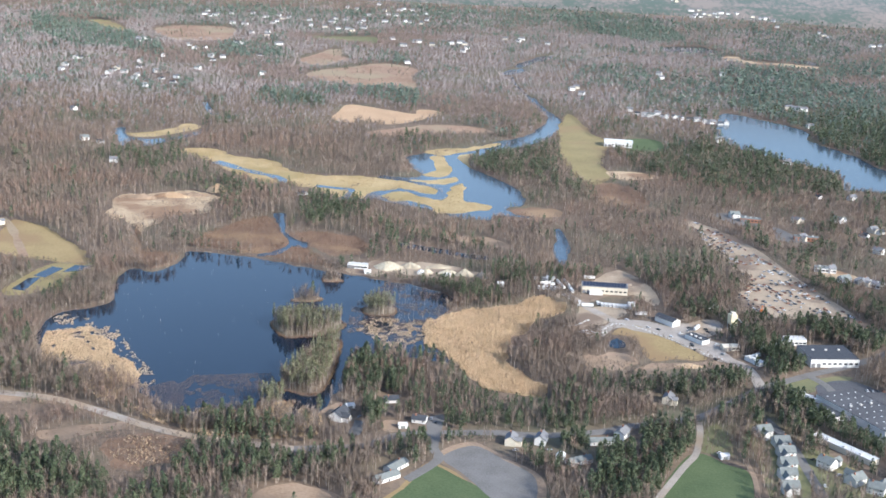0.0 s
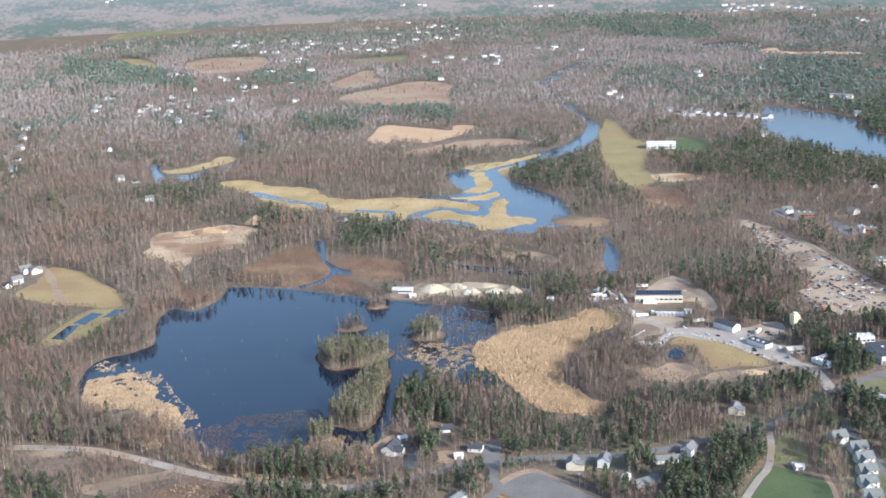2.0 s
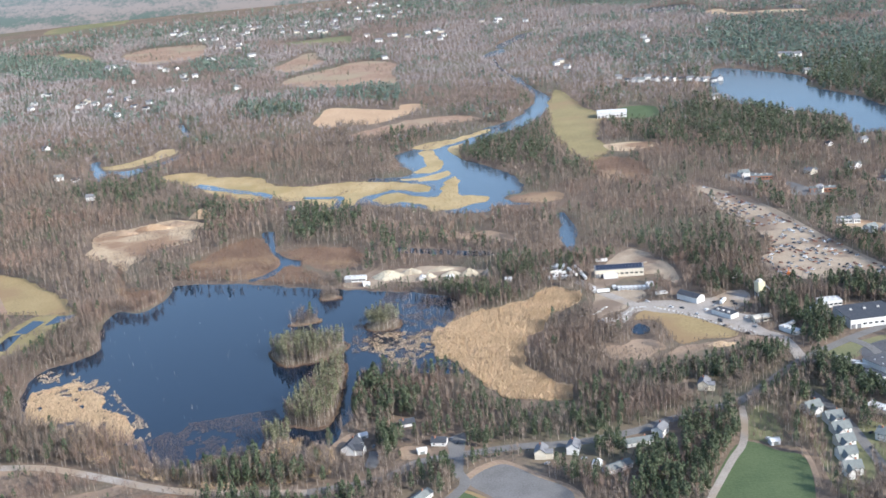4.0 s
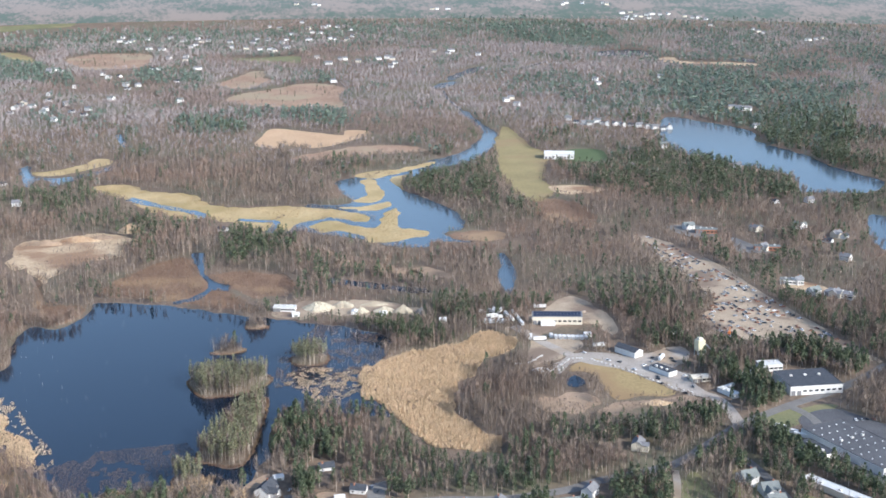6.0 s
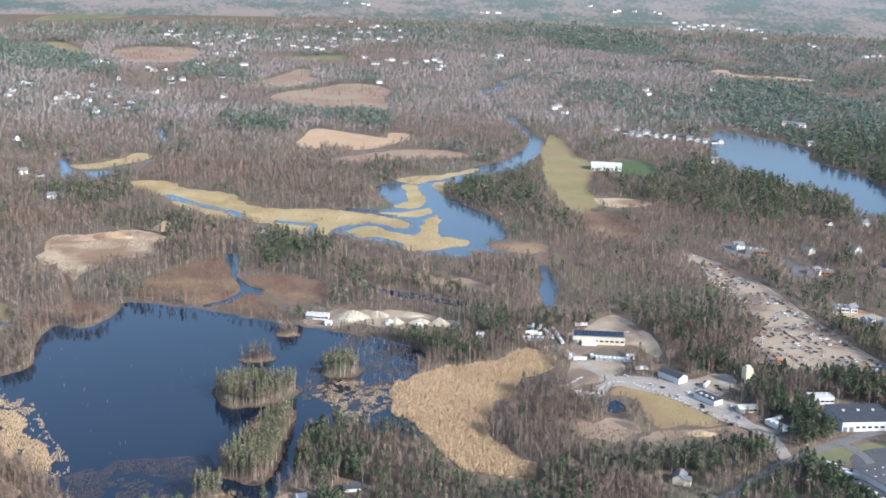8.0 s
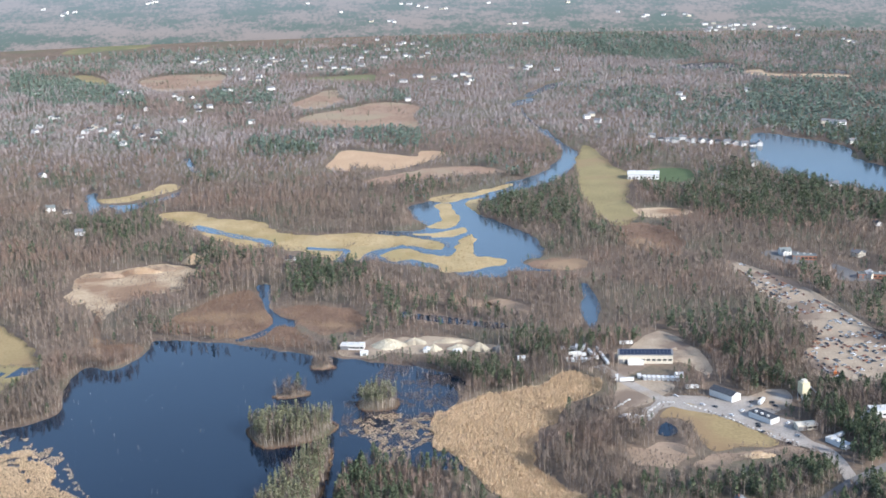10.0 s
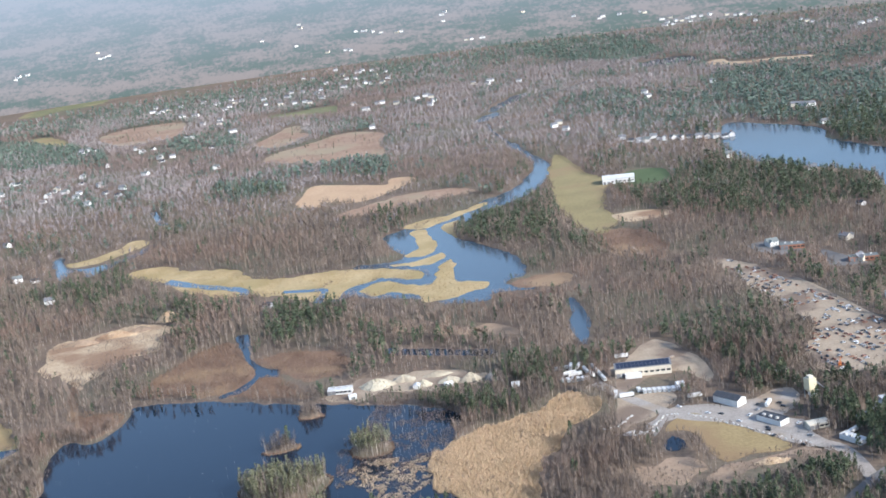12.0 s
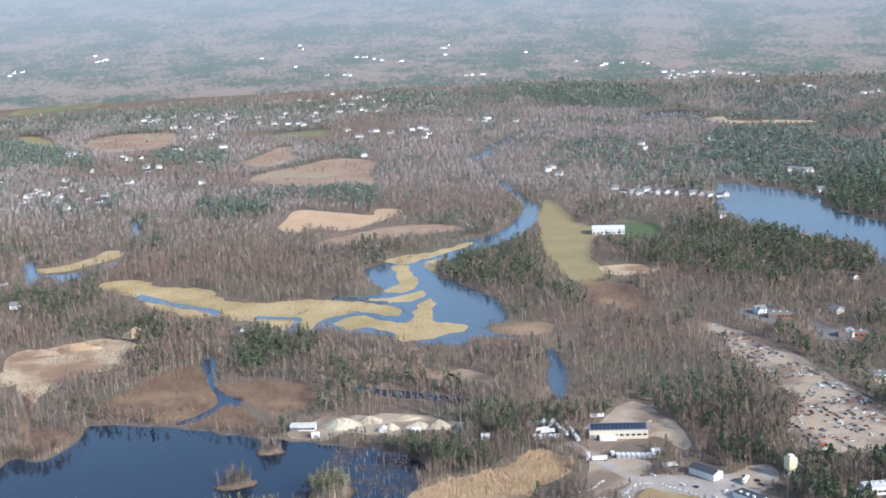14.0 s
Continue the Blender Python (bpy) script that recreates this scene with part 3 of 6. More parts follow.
RIVER = [(179, 2036), (197, 1923), (213, 1822), (182, 1712), (147, 1653), (100, 1613), (46, 1565), (-11, 1522)]
RIVER_MID = [(154, 2278), (158, 2170), (179, 2036)]
TOWN_HOUSES = [
    (-876, 3293), (-846, 3248), (-836, 3275), (-829, 3294), (-789, 3325), (-731, 3090), (-716, 3345), (-623, 2875),
    (-568, 2839), (-578, 2903), (-656, 3263), (-596, 3159), (-617, 3307), (-592, 3239), (-573, 3261), (-501, 2672),
    (-468, 3087), (-493, 3212), (-419, 3051), (-411, 3274), (-412, 3187), (-372, 3028), (-341, 3027), (-323, 2992),
    (-309, 3244), (-291, 3058), (-405, 3611), (-370, 3254), (-365, 3561), (-891, 3388), (-686, 3069), (-601, 3106),
]
HILL_HOUSES = [
    (-296, 3745), (-257, 3543), (-236, 3433), (-201, 3573), (-188, 3610), (-152, 3577), (-135, 3419), (-101, 3481), (-234, 3235),
    (-164, 3257), (-148, 3230), (-106, 3209), (-182, 2835), (-142, 2717), (-111, 2793), (-98, 2794), (-58, 2744), (-1, 2783),
    (26, 2805), (33, 2640), (-116, 2428), (168, 2905), (206, 2862), (219, 2911), (293, 2826), (45, 2699), (39, 2774),
    (-90, 3305), (-209, 3410), (-306, 3391), (-316, 3173),
]
WEST_HOUSES = [
    (-969, 2356), (-961, 2364), (-956, 2255), (-940, 2195), (-809, 2119), (-818, 2168), (-795, 2332), (-773, 2258),
    (-737, 2114), (-742, 2147), (-676, 2120), (-688, 2034), (-646, 2141), (-638, 2082), (-628, 2258), (-715, 2207),
    (-820, 2210), (-785, 2183),
]
SHORE_HOUSES = [
    (384, 1927), (394, 1900), (407, 1884), (420, 1880), (438, 1900), (444, 1884), (452, 1873), (467, 1869), (480, 1857),
    (497, 1862), (510, 1850), (522, 1839), (536, 1831), (550, 1828), (564, 1829), (511, 1687), (590, 1541), (768, 1985),
    (731, 1821),
]
LANE_HOUSES = [
    (-606, 1078), (-600, 1092), (-606, 1129), (-593, 1124), (-215, 1289),
]
STREET_HOUSES = [
    (-881, 1661), (-910, 1739), (-950, 1835), (-987, 1924), (-855, 1618), (-1027, 2022),
]
NEAR_HOUSES = [
    (-87, 678), (-18, 676), (-44, 707), (59, 647), (84, 649), (134, 651), (153, 661), (112, 622), (-34, 607), (-41, 591),
    (205, 721), (-32, 666), (-80, 695),
]
CONDOS = [
    (275, 672), (285, 656), (284, 641), (280, 625), (275, 610), (271, 593), (313, 627), (327, 606), (339, 595), (232, 633),
]
EAST_HOUSES = [
    (593, 1199), (601, 1193), (476, 1047), (481, 1016), (502, 1009), (574, 1348), (623, 1345), (560, 1236), (481, 1160),
    (573, 1179), (565, 1115), (414, 1246), (498, 1230),
]
SHEDS = [
    (-106, 1018), (-92, 998), (-29, 1000), (2, 995), (65, 974), (209, 928), (298, 1019), (310, 881), (306, 931),
]
FAR_TOWN = [
    (955, 3682), (942, 3710), (974, 3706), (987, 3679), (1005, 3670), (1028, 3675), (1049, 3673), (1077, 3663), (1107, 3656),
    (1160, 3626), (1186, 3609), (1205, 3604), (1184, 3405), (1228, 3582), (1280, 3209), (1281, 3167), (1349, 2980), (1382, 2995),
    (804, 3798), (894, 3768), (882, 3778), (741, 3813), (729, 3810), (639, 3855), (453, 3938), (968, 3650), (935, 3645),
    (1031, 3649), (1286, 3267), (1412, 3015),
]
FAR_VILLAGE = [
    (-1692, 4058), (-1600, 4051), (-1609, 4041), (-1564, 4057), (-1290, 4123), (-1275, 4102), (-1262, 4105), (-1241, 4110), (-452, 4120),
    (-445, 4105), (-218, 4048), (-184, 4043), (-149, 4031), (-115, 4020), (-51, 4005), (-35, 4004), (-261, 3980), (-245, 3974),
    (-606, 4087), (-337, 3987), (-465, 4041), (136, 4023), (151, 4029), (139, 3998), (217, 3892), (235, 3889), (279, 3882),
    (539, 2370), (533, 2314), (748, 1999), (760, 1991), (773, 1982), (707, 2385), (285, 2134), (299, 2158), (302, 2085),
]
EAST_POND = [(670, 1268), (691, 1280), (708, 1252), (692, 1191), (642, 1131), (630, 1147), (637, 1191)]
RIVER_TOP = [(284, 2528), (391, 2592), (470, 2685)]
SOUTH_SHORE = [
    (-267, 684), (-217, 672), (-207, 687), (-176, 683), (-149, 697), (-130, 701), (-102, 681), (-103, 650), (-144, 641),
    (-200, 645), (-250, 668),
]
FIELD_PATH = [(248, 646), (249, 610), (243, 578)]
BAY_SPIT = [(90, 1243), (117, 1258), (159, 1256), (162, 1227), (128, 1217), (98, 1223)]
SHORE_BANK = [(-439, 898), (-427, 929), (-399, 939), (-376, 936), (-367, 912), (-381, 890), (-408, 874), (-423, 867)]
MEADOW_PATH = [
    (-599, 1153), (-566, 1110), (-536, 1061), (-508, 1016),
]
WEST_MORE = [
    (-916, 2698), (-903, 2706), (-882, 2694), (-745, 2614), (-717, 2560), (-692, 2583), (-606, 2427), (-615, 2669),
    (-630, 2694), (-764, 2428), (-458, 2215), (-622, 2389), (-749, 1784), (-643, 1562), (-609, 1545), (-545, 1430),
]

# ---- ground, water and open land ----
def ground_sheet():
    bm = bmesh.new()
    rings = []
    for r in (0, 300, 600, 900, 1300, 1800, 2400, 3000, 3600, 4400):
        rings.append([bm.verts.new((r * math.cos(a), 300 + r * math.sin(a), 0)) for a in np.linspace(0, 2 * math.pi, 96, endpoint=False)] if r else [bm.verts.new((0, 300, 0))])
    n = 96
    for i in range(n):
        bm.faces.new((rings[0][0], rings[1][i], rings[1][(i + 1) % n]))
        for a, b in zip(rings[1:], rings[2:]):
            bm.faces.new((a[i], b[i], b[(i + 1) % n], a[(i + 1) % n]))
    ob = mesh_object("ground", bm, M["litter"])
    return tagged(ob, "brown leaf-strewn woodland ground reaching the distance", "ground", kind="structure")


# flat far country, raised as a glowing ring inside the clip distance
def distance_ring():
    bm = bmesh.new()
    n, rows = 240, []
    for k in np.linspace(0, 1, 15):
        row = []
        for i in range(n):
            a = 2 * math.pi * i / n
            r = 4250 + 480 * k
            h = -3 + 450 * k ** 1.5 + 16 * k * (float(vnoise(math.cos(a) * 40, math.sin(a) * 40, 3, 2)) - 0.5)
            row.append(bm.verts.new((r * math.cos(a), 220 + r * math.sin(a), h)))
        rows.append(row)
    for a, b in zip(rows, rows[1:]):
        for i in range(n):
            bm.faces.new((a[i], b[i], b[(i + 1) % n], a[(i + 1) % n]))
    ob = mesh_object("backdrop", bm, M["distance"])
    for p in ob.data.polygons:
        p.use_smooth = True
    return tagged(ob, "hazy blue distance of woods and towns", "backdrop", kind="structure")


ground_sheet()
distance_ring()
sheet("lake", LAKE, 0.10, M["lake"], "dark blue lake with a calm surface", 2, "lake")
sheet("marsh_meadow", MARSH_GRASS, 0.14, M["marsh"], "golden marsh grass between winding channels", 5, "marsh")
sheet("bay_water", BAY, 0.10, M["river"], "blue open bay of the river", 3, "river")
ribbon("river", RIVER, 48, 0.12, M["river"], "blue winding river between bare woods", "river", uneven=0.25, taper=0.38)
# drawn thin so that the trees before it cover it from the camera
ribbon("river_middle", RIVER_MID, 7, 0.125, M["lake"], "blue river reach thinned so trees hide it from the camera", "river", uneven=0.3)
sheet("river_pool", RIVER_POOL, 0.13, M["river"], "pale blue upper pool of the river", 4, "river")
sheet("river_bend", RIVER_BEND, 0.13, M["lake"], "dark upper bend of the river", 4, "river")
ribbon("river_top", RIVER_TOP, 9, 0.135, M["lake"], "dark thin upper reach of the river", "river", uneven=0.4)
sheet("bay_spit", BAY_SPIT, 0.24, M["shrub"], "brown grass spit at the edge of the bay", 3.5, "marsh")
sheet("marsh_head", MARSH_HEAD, 0.15, M["marsh"], "golden marsh grass beside the bay", 4, "marsh")
sheet("marsh_tongue", MARSH_TONGUE, 0.16, M["marsh"], "thin golden tongue of marsh grass", 3, "marsh")
ribbon("marsh_channel", CHAN_C, 8, 0.23, M["lake"], "dark narrow channel in the marsh", "channel", uneven=0.5)
sheet("marsh_islet", MARSH_ISLET, 0.24, M["marsh"], "golden grass islet in the bay", 3.5, "marsh")
sheet("marsh_bar", MARSH_BAR, 0.25, M["marsh"], "golden grass bar across the river mouth", 3.5, "marsh")
sheet("marsh_spit", MARSH_SPIT, 0.26, M["marsh"], "small golden grass spit", 3.5, "marsh")
ribbon("marsh_channel", CHAN_SOUTH, 15, 0.20, M["river"], "blue channel along the golden marsh", "channel", uneven=0.4)
ribbon("marsh_channel", CHAN_A, 13, 0.21, M["river"], "blue channel bending through the marsh", "channel", uneven=0.4)
ribbon("marsh_channel", CHAN_B, 12, 0.22, M["river"], "blue channel winding through the marsh", "channel", uneven=0.4)
ribbon("far_channel", CHAN_FAR, 15, 0.12, M["river"], "small blue channel among bare woods", "channel", uneven=0.4)
sheet("backwater", NW_WATER, 0.12, M["river"], "pale blue backwater among bare woods", 3, "river")
sheet("backwater_grass", NW_GRASS, 0.16, M["marsh"], "golden grass bank by the backwater", 3, "marsh")
sheet("shrub_marsh", SHRUB_MARSH, 0.12, M["shrub"], "red-brown shrub marsh beside the lake", 6, "marsh")
sheet("shrub_marsh_east", SHRUB_MARSH_EAST, 0.14, M["shrub"], "brown shrub marsh by the stream", 6, "marsh")
sheet("marsh_stream", MARSH_STREAM, 0.20, M["lake"], "dark stream winding through the shrub marsh", 2.5, "stream")
sheet("dark_slough", DARK_SLOUGH, 0.12, M["lake"], "dark slough between bare trees", 3, "pond")
sheet("pond", POND, 0.12, M["river"], "small blue pond in grey woods", 2, "pond")
sheet("far_lake", FAR_LAKE, 0.12, M["river"], "broad pale blue lake with wooded shores", 4, "lake")
sheet("far_pond", FAR_POND, 0.12, M["lake"], "dark far pond", 5, "pond")
sheet("far_pond", FAR_POND_B, 0.12, M["lake"], "dark far pond beside a sand strip", 5, "pond")
sheet("far_sand", FAR_SAND, 0.14, M["sand"], "pale sand strip by far ponds", 5)
sheet("sand_pit", SAND_PIT, 0.16, M["sand"], "pale sandy pit with bare slopes", 6, "sand pit")
sheet("sand_spit", SAND_SPIT, 0.14, M["shrub"], "red-brown brushy spit running into the lake", 5)
sheet("west_meadow", MEADOW_WEST, 0.14, M["olive"], "dry yellow-green meadow", 3, "meadow")
ribbon("meadow_path", MEADOW_PATH, 9, 0.20, M["plough"], "orange-brown strip across the meadow", "path", uneven=0.4)
sheet("shore_bank", SHORE_BANK, 0.13, M["litter"], "brown wooded bank on the lake shore", 4, "bank")
sheet("basin_lawn", BASIN_LAWN, 0.10, M["meadow"], "grass round the settling basins", 2, "lawn")
for points in (BASIN_ONE, BASIN_TWO, BASIN_THREE):
    sheet("settling_basin", points, 0.22, M["lake"], "dark rectangular settling basin with grass banks", 0, "basin", straight=True)
sheet("stubble_field", TAN_FIELD, 0.14, M["stubble"], "pale tan stubble field", 1.2, "field")
sheet("dirt_strip", DIRT_STRIP, 0.14, M["plough"], "brown bare strip of field", 4, "field")
sheet("hall_meadow", HALL_MEADOW, 0.14, M["meadow"], "long yellow-green meadow by the river", 4, "meadow")
sheet("sports_ground", SPORTS_GREEN, 0.18, M["turf"], "green sports ground beside the white hall", 1, "field")
sheet("sand_lot", SAND_LOT, 0.18, M["sand"], "pale sandy lot", 2)
sheet("red_heath", RED_HEATH, 0.12, M["shrub"], "red-brown heath", 6, "heath")
sheet("salvage_ground", SALVAGE_YARD, 0.12, M["yard_dirt"], "bare brown ground of the salvage yard", 3.5)
sheet("solar_yard", SOLAR_YARD, 0.11, M["yard_dirt"], "tan bare yard round the long hall", 3, "yard")
sheet("brush_bank", BRUSH_BANK, 0.10, M["dirt"], "tan brushy bank below the pond", 4, "bank")
sheet("works_yard", WORKS_YARD, 0.12, M["gravel"], "pale grey gravel yard of the works", 3.5, "yard")
sheet("gravel_strip", GRAVEL_STRIP, 0.12, M["yard_dirt"], "pale gravel strip by the lake", 3.5, "yard")
sheet("ball_field", BALL_FIELD, 0.20, M["olive"], "dry olive-coloured playing field", 1.5, "field")
sheet("dirt_bank", DIRT_BANK, 0.12, M["dirt"], "bare tan bank below the playing field", 3.5)
sheet("small_pond", SMALL_POND, 0.24, M["lake"], "small dark pond by the playing field", 1.5, "pond")
sheet("car_park_verge", [(36 + (x - 36) * 1.16, 603 + (y - 603) * 1.14) for x, y in CAR_PARK], 0.10, M["dirt"], "tan worn verge round the car park", 1, "verge")
sheet("car_park", CAR_PARK, 0.16, M["asphalt"], "empty grey asphalt car park", 0.5, "car park")
sheet("lawn_verge", [(3 + (x - 3) * 1.18, 580 + (y - 580) * 1.14) for x, y in SCHOOL_LAWN], 0.09, M["olive"], "tan worn grass round the lawn", 1, "verge")
sheet("school_lawn", SCHOOL_LAWN, 0.14, M["turf"], "green lawn with worn edges", 1, "lawn")
sheet("green_field", GREEN_FIELD, 0.14, M["turf"], "mown dark green playing field", 0.5, "field")
sheet("upper_lawn", UPPER_LAWN, 0.13, M["lawn"], "yellowed lawn above the playing field", 1.5, "lawn")
sheet("east_car_park", EAST_LOT, 0.16, M["asphalt_dark"], "dark asphalt yard round a warehouse", 0.5, "car park")
sheet("factory_lawn", FACTORY_LAWN, 0.14, M["lawn"], "yellowed lawn before the factory", 1, "lawn")
sheet("bare_patch", BARE_PATCH_WEST, 0.10, M["dirt"], "orange-brown bare ground by the road", 5)
sheet("heath_strip", HEATH_STRIP, 0.10, M["dirt"], "orange-brown strip above a heath", 3)
sheet("sandy_cut", SANDY_CUT, 0.10, M["dirt"], "orange sandy clearing among pines", 3)
sheet("bare_patch", BARE_CLEARING, 0.10, M["shrub"], "brown clearing below the road", 5)
sheet("bare_patch", CLEARING_NORTH, 0.10, M["dirt"], "orange-brown clearing in the woods", 2)
sheet("scrub_ground", CLEARING_MID, 0.10, M["dirt"], "thin brown clearing in the woods", 2)
sheet("hill_field", HILL_WEST, 0.14, M["plough"], "brown ploughed hill field", 5, "field")
sheet("hill_field", HILL_MID, 0.14, M["plough"], "brown field on the far slope", 5, "field")
sheet("hill_field", HILL_EAST, 0.14, M["plough"], "broad reddish-brown hill field", 5, "field")
sheet("golf_fairway", GOLF, 0.14, M["lawn"], "pale green far fairway", 5, "field")
sheet("golf_fairway", GOLF_B, 0.14, M["lawn"], "small pale green far fairway", 5, "field")
sheet("town_lawn", TOWN_LAWN, 0.14, M["lawn"], "pale lawn among far houses", 5, "lawn")
sheet("business_lot", LOT_A, 0.14, M["asphalt"], "grey asphalt lot among woods", 1, "car park")
sheet("business_lot", LOT_B, 0.14, M["asphalt"], "grey lot beside low buildings", 1, "car park")
sheet("far_clearing", WEST_CLEAR, 0.14, M["meadow"], "dry far clearing", 4, "field")
sheet("island", ISLE_BLOCK, 0.45, M["litter"], "wooded islet with pale trunks at the waterline", 2, "island")
sheet("island", ISLE_SMALL, 0.45, M["dirt"], "small brown islet with thin trees", 1.5, "island")
sheet("island", ISLE_REED, 0.45, M["dirt"], "tiny brown islet near the shore", 1, "island")
sheet("island", ISLE_MID, 0.45, M["litter"], "islet with green trees", 1.5, "island")
sheet("island", ISLE_SOUTH, 0.45, M["litter"], "small islet with green trees", 1.5, "island")
sheet("island", ISLE_WEDGE, 0.45, M["litter"], "long wooded islet", 2, "island")
sheet("pine_point_ground", POINT_GROUND, 0.4, M["litter"], "wooded point running into the lake", 2, "ground")
sheet("reed_bed", REEDS_EAST, 0.5, M["reed"], "wide golden reed bed at the lake edge", 5, "reeds")
ribbon("road_west", ROAD_WEST, 7.5, 0.22, M["gravel"], "pale grey road beside the lake")
ribbon("road_south", ROAD_SOUTH, 8, 0.24, M["asphalt"], "grey two-lane road between woods")
ribbon("road_school", ROAD_SCHOOL, 8, 0.26, M["asphalt"], "grey side road to the car park")
ribbon("road_path", ROAD_PATH, 5.5, 0.20, M["gravel"], "pale gravel track beside the playing field")
ribbon("field_path", FIELD_PATH, 4, 0.18, M["dirt"], "orange-brown path beside the playing field", "path")
ribbon("road_condo", ROAD_CONDO, 8, 0.26, M["asphalt"], "grey lane past the terraced houses")
ribbon("road_factory", ROAD_FACTORY, 8, 0.26, M["asphalt"], "grey road past the car park")
ribbon("road_salvage", ROAD_SALVAGE, 5, 0.22, M["yard_dirt"], "pale dirt road along the salvage yard")
ribbon("road_works", ROAD_WORKS, 11, 0.22, M["gravel"], "pale grey road through the works yard")
ribbon("road_pit", ROAD_PIT, 4, 0.24, M["dirt"], "pale sand track to the pit")
sheet("east_pond", EAST_POND, 0.12, M["river"], "blue lake arm among the eastern woods", 4, "lake")

# ---- trees ----
def pine_template(seed, clumps, tetra, spread, crown_from, trunk=0.014, flat=0.55):
    """Unit-high conifer: trunk and many tufts of needles. Returns vertices, triangles, material of each."""
    r = np.random.default_rng(seed)
    v, f, m = [], [], []
    for k in range(3):
        a = 2.094 * k
        v += [(trunk * math.cos(a), trunk * math.sin(a), 0), (0.005 * math.cos(a), 0.005 * math.sin(a), 0.93)]
    for k in range(3):
        a, b = 2 * k, 2 * ((k + 1) % 3)
        f += [(a, b, b + 1), (a, b + 1, a + 1)]
        m += [0, 0]
    for i in range(clumps):
        u = (i + r.random()) / clumps
        z = crown_from + (1 - crown_from) * u
        reach = spread * (math.sin(math.pi * (0.16 + 0.80 * u)) ** 0.8) * (0.35 + 0.75 * r.random()) * (1.12 - 0.45 * u)
        ang = i * 2.4 + r.random() * 1.2
        p = np.array([math.cos(ang) * reach, math.sin(ang) * reach, z + 0.05 * (r.random() - 0.5)])
        s = tetra * (0.55 + 0.8 * r.random())
        a = r.normal(size=3)
        a /= np.linalg.norm(a)
        a[2] *= flat
        b = np.cross(a, r.normal(size=3))
        b[2] *= flat
        b /= np.linalg.norm(b) + 1e-6
        n = len(v)
        v += [tuple(p + a * s), tuple(p - a * s * 0.45 + b * s * 0.75), tuple(p - a * s * 0.45 - b * s * 0.75)]
        f.append((n, n + 1, n + 2))
        m.append(1)
    return np.array(v), np.array(f), np.array(m)


def bare_template(seed, twigs, width, spread, trunk=0.018):
    """Unit-high leafless tree: trunk and thin rising branches."""
    r = np.random.default_rng(seed)
    v, f, m = [], [], []
    for k in range(3):
        a = 2.094 * k + 0.4
        v += [(trunk * math.cos(a), trunk * math.sin(a), 0), (trunk * 0.3 * math.cos(a) + 0.02, trunk * 0.3 * math.sin(a), 0.85)]
    for k in range(3):
        a, b = 2 * k, 2 * ((k + 1) % 3)
        f += [(a, b, b + 1), (a, b + 1, a + 1)]
        m += [0, 0]
    for i in range(twigs):
        ang = i * 2.4 + r.random()
        z = 0.30 + 0.5 * (i / twigs) + 0.1 * r.random()
        inner = spread * 0.35 * r.random()
        tilt = 0.35 + 0.5 * r.random()
        ln = (0.18 + 0.22 * r.random())
        p = np.array([math.cos(ang) * inner, math.sin(ang) * inner, z])
        d = np.array([math.cos(ang) * math.sin(tilt), math.sin(ang) * math.sin(tilt), math.cos(tilt)])
        w = np.array([-math.sin(ang + r.random()), math.cos(ang), 0.3 * (r.random() - 0.5)]) * width * (0.5 + r.random())
        n = len(v)
        q = p + d * ln * (spread / 0.3)
        v += [tuple(p - w), tuple(p + w), tuple(q)]
        f += [(n, n + 1, n + 2)]
        m += [1]
    return np.array(v), np.array(f), np.array(m)


def stuff(name, templates, x, y, z, high, materials, label, category, wide=1.0):
    """Many plants as one mesh, each turned and sized by chance."""
    vs, fs, ms, count = [], [], [], 0
    pick = rng.integers(0, len(templates), len(x))
    for k, (v, f, m) in enumerate(templates):
        at = np.nonzero(pick == k)[0]
        if not len(at):
            continue
        a = rng.random(len(at)) * 6.283
        s = high[at]
        w = s * wide * (0.85 + 0.3 * rng.random(len(at)))
        px = x[at][:, None] + (v[:, 0] * np.cos(a)[:, None] - v[:, 1] * np.sin(a)[:, None]) * w[:, None]
        py = y[at][:, None] + (v[:, 0] * np.sin(a)[:, None] + v[:, 1] * np.cos(a)[:, None]) * w[:, None]
        pz = z[at][:, None] + v[:, 2] * s[:, None]
        vs.append(np.stack([px, py, pz], 2).reshape(-1, 3))
        fs.append((f[None] + (np.arange(len(at)) * len(v))[:, None, None] + count).reshape(-1, 3))
        ms.append(np.tile(m, len(at)))
        count += len(at) * len(v)
    vs, fs, ms = np.concatenate(vs), np.concatenate(fs), np.concatenate(ms)
    me = bpy.data.meshes.new(name)
    me.vertices.add(len(vs))
    me.vertices.foreach_set("co", vs.astype(np.float32).ravel())
    me.loops.add(len(fs) * 3)
    me.loops.foreach_set("vertex_index", fs.astype(np.int32).ravel())
    me.polygons.add(len(fs))
    me.polygons.foreach_set("loop_start", np.arange(0, len(fs) * 3, 3, dtype=np.int32))
    me.polygons.foreach_set("material_index", ms.astype(np.int32))
    me.update(calc_edges=True)
    for one in materials:
        me.materials.append(one)
    return tagged(new(name, me), label, category, kind="stuff")


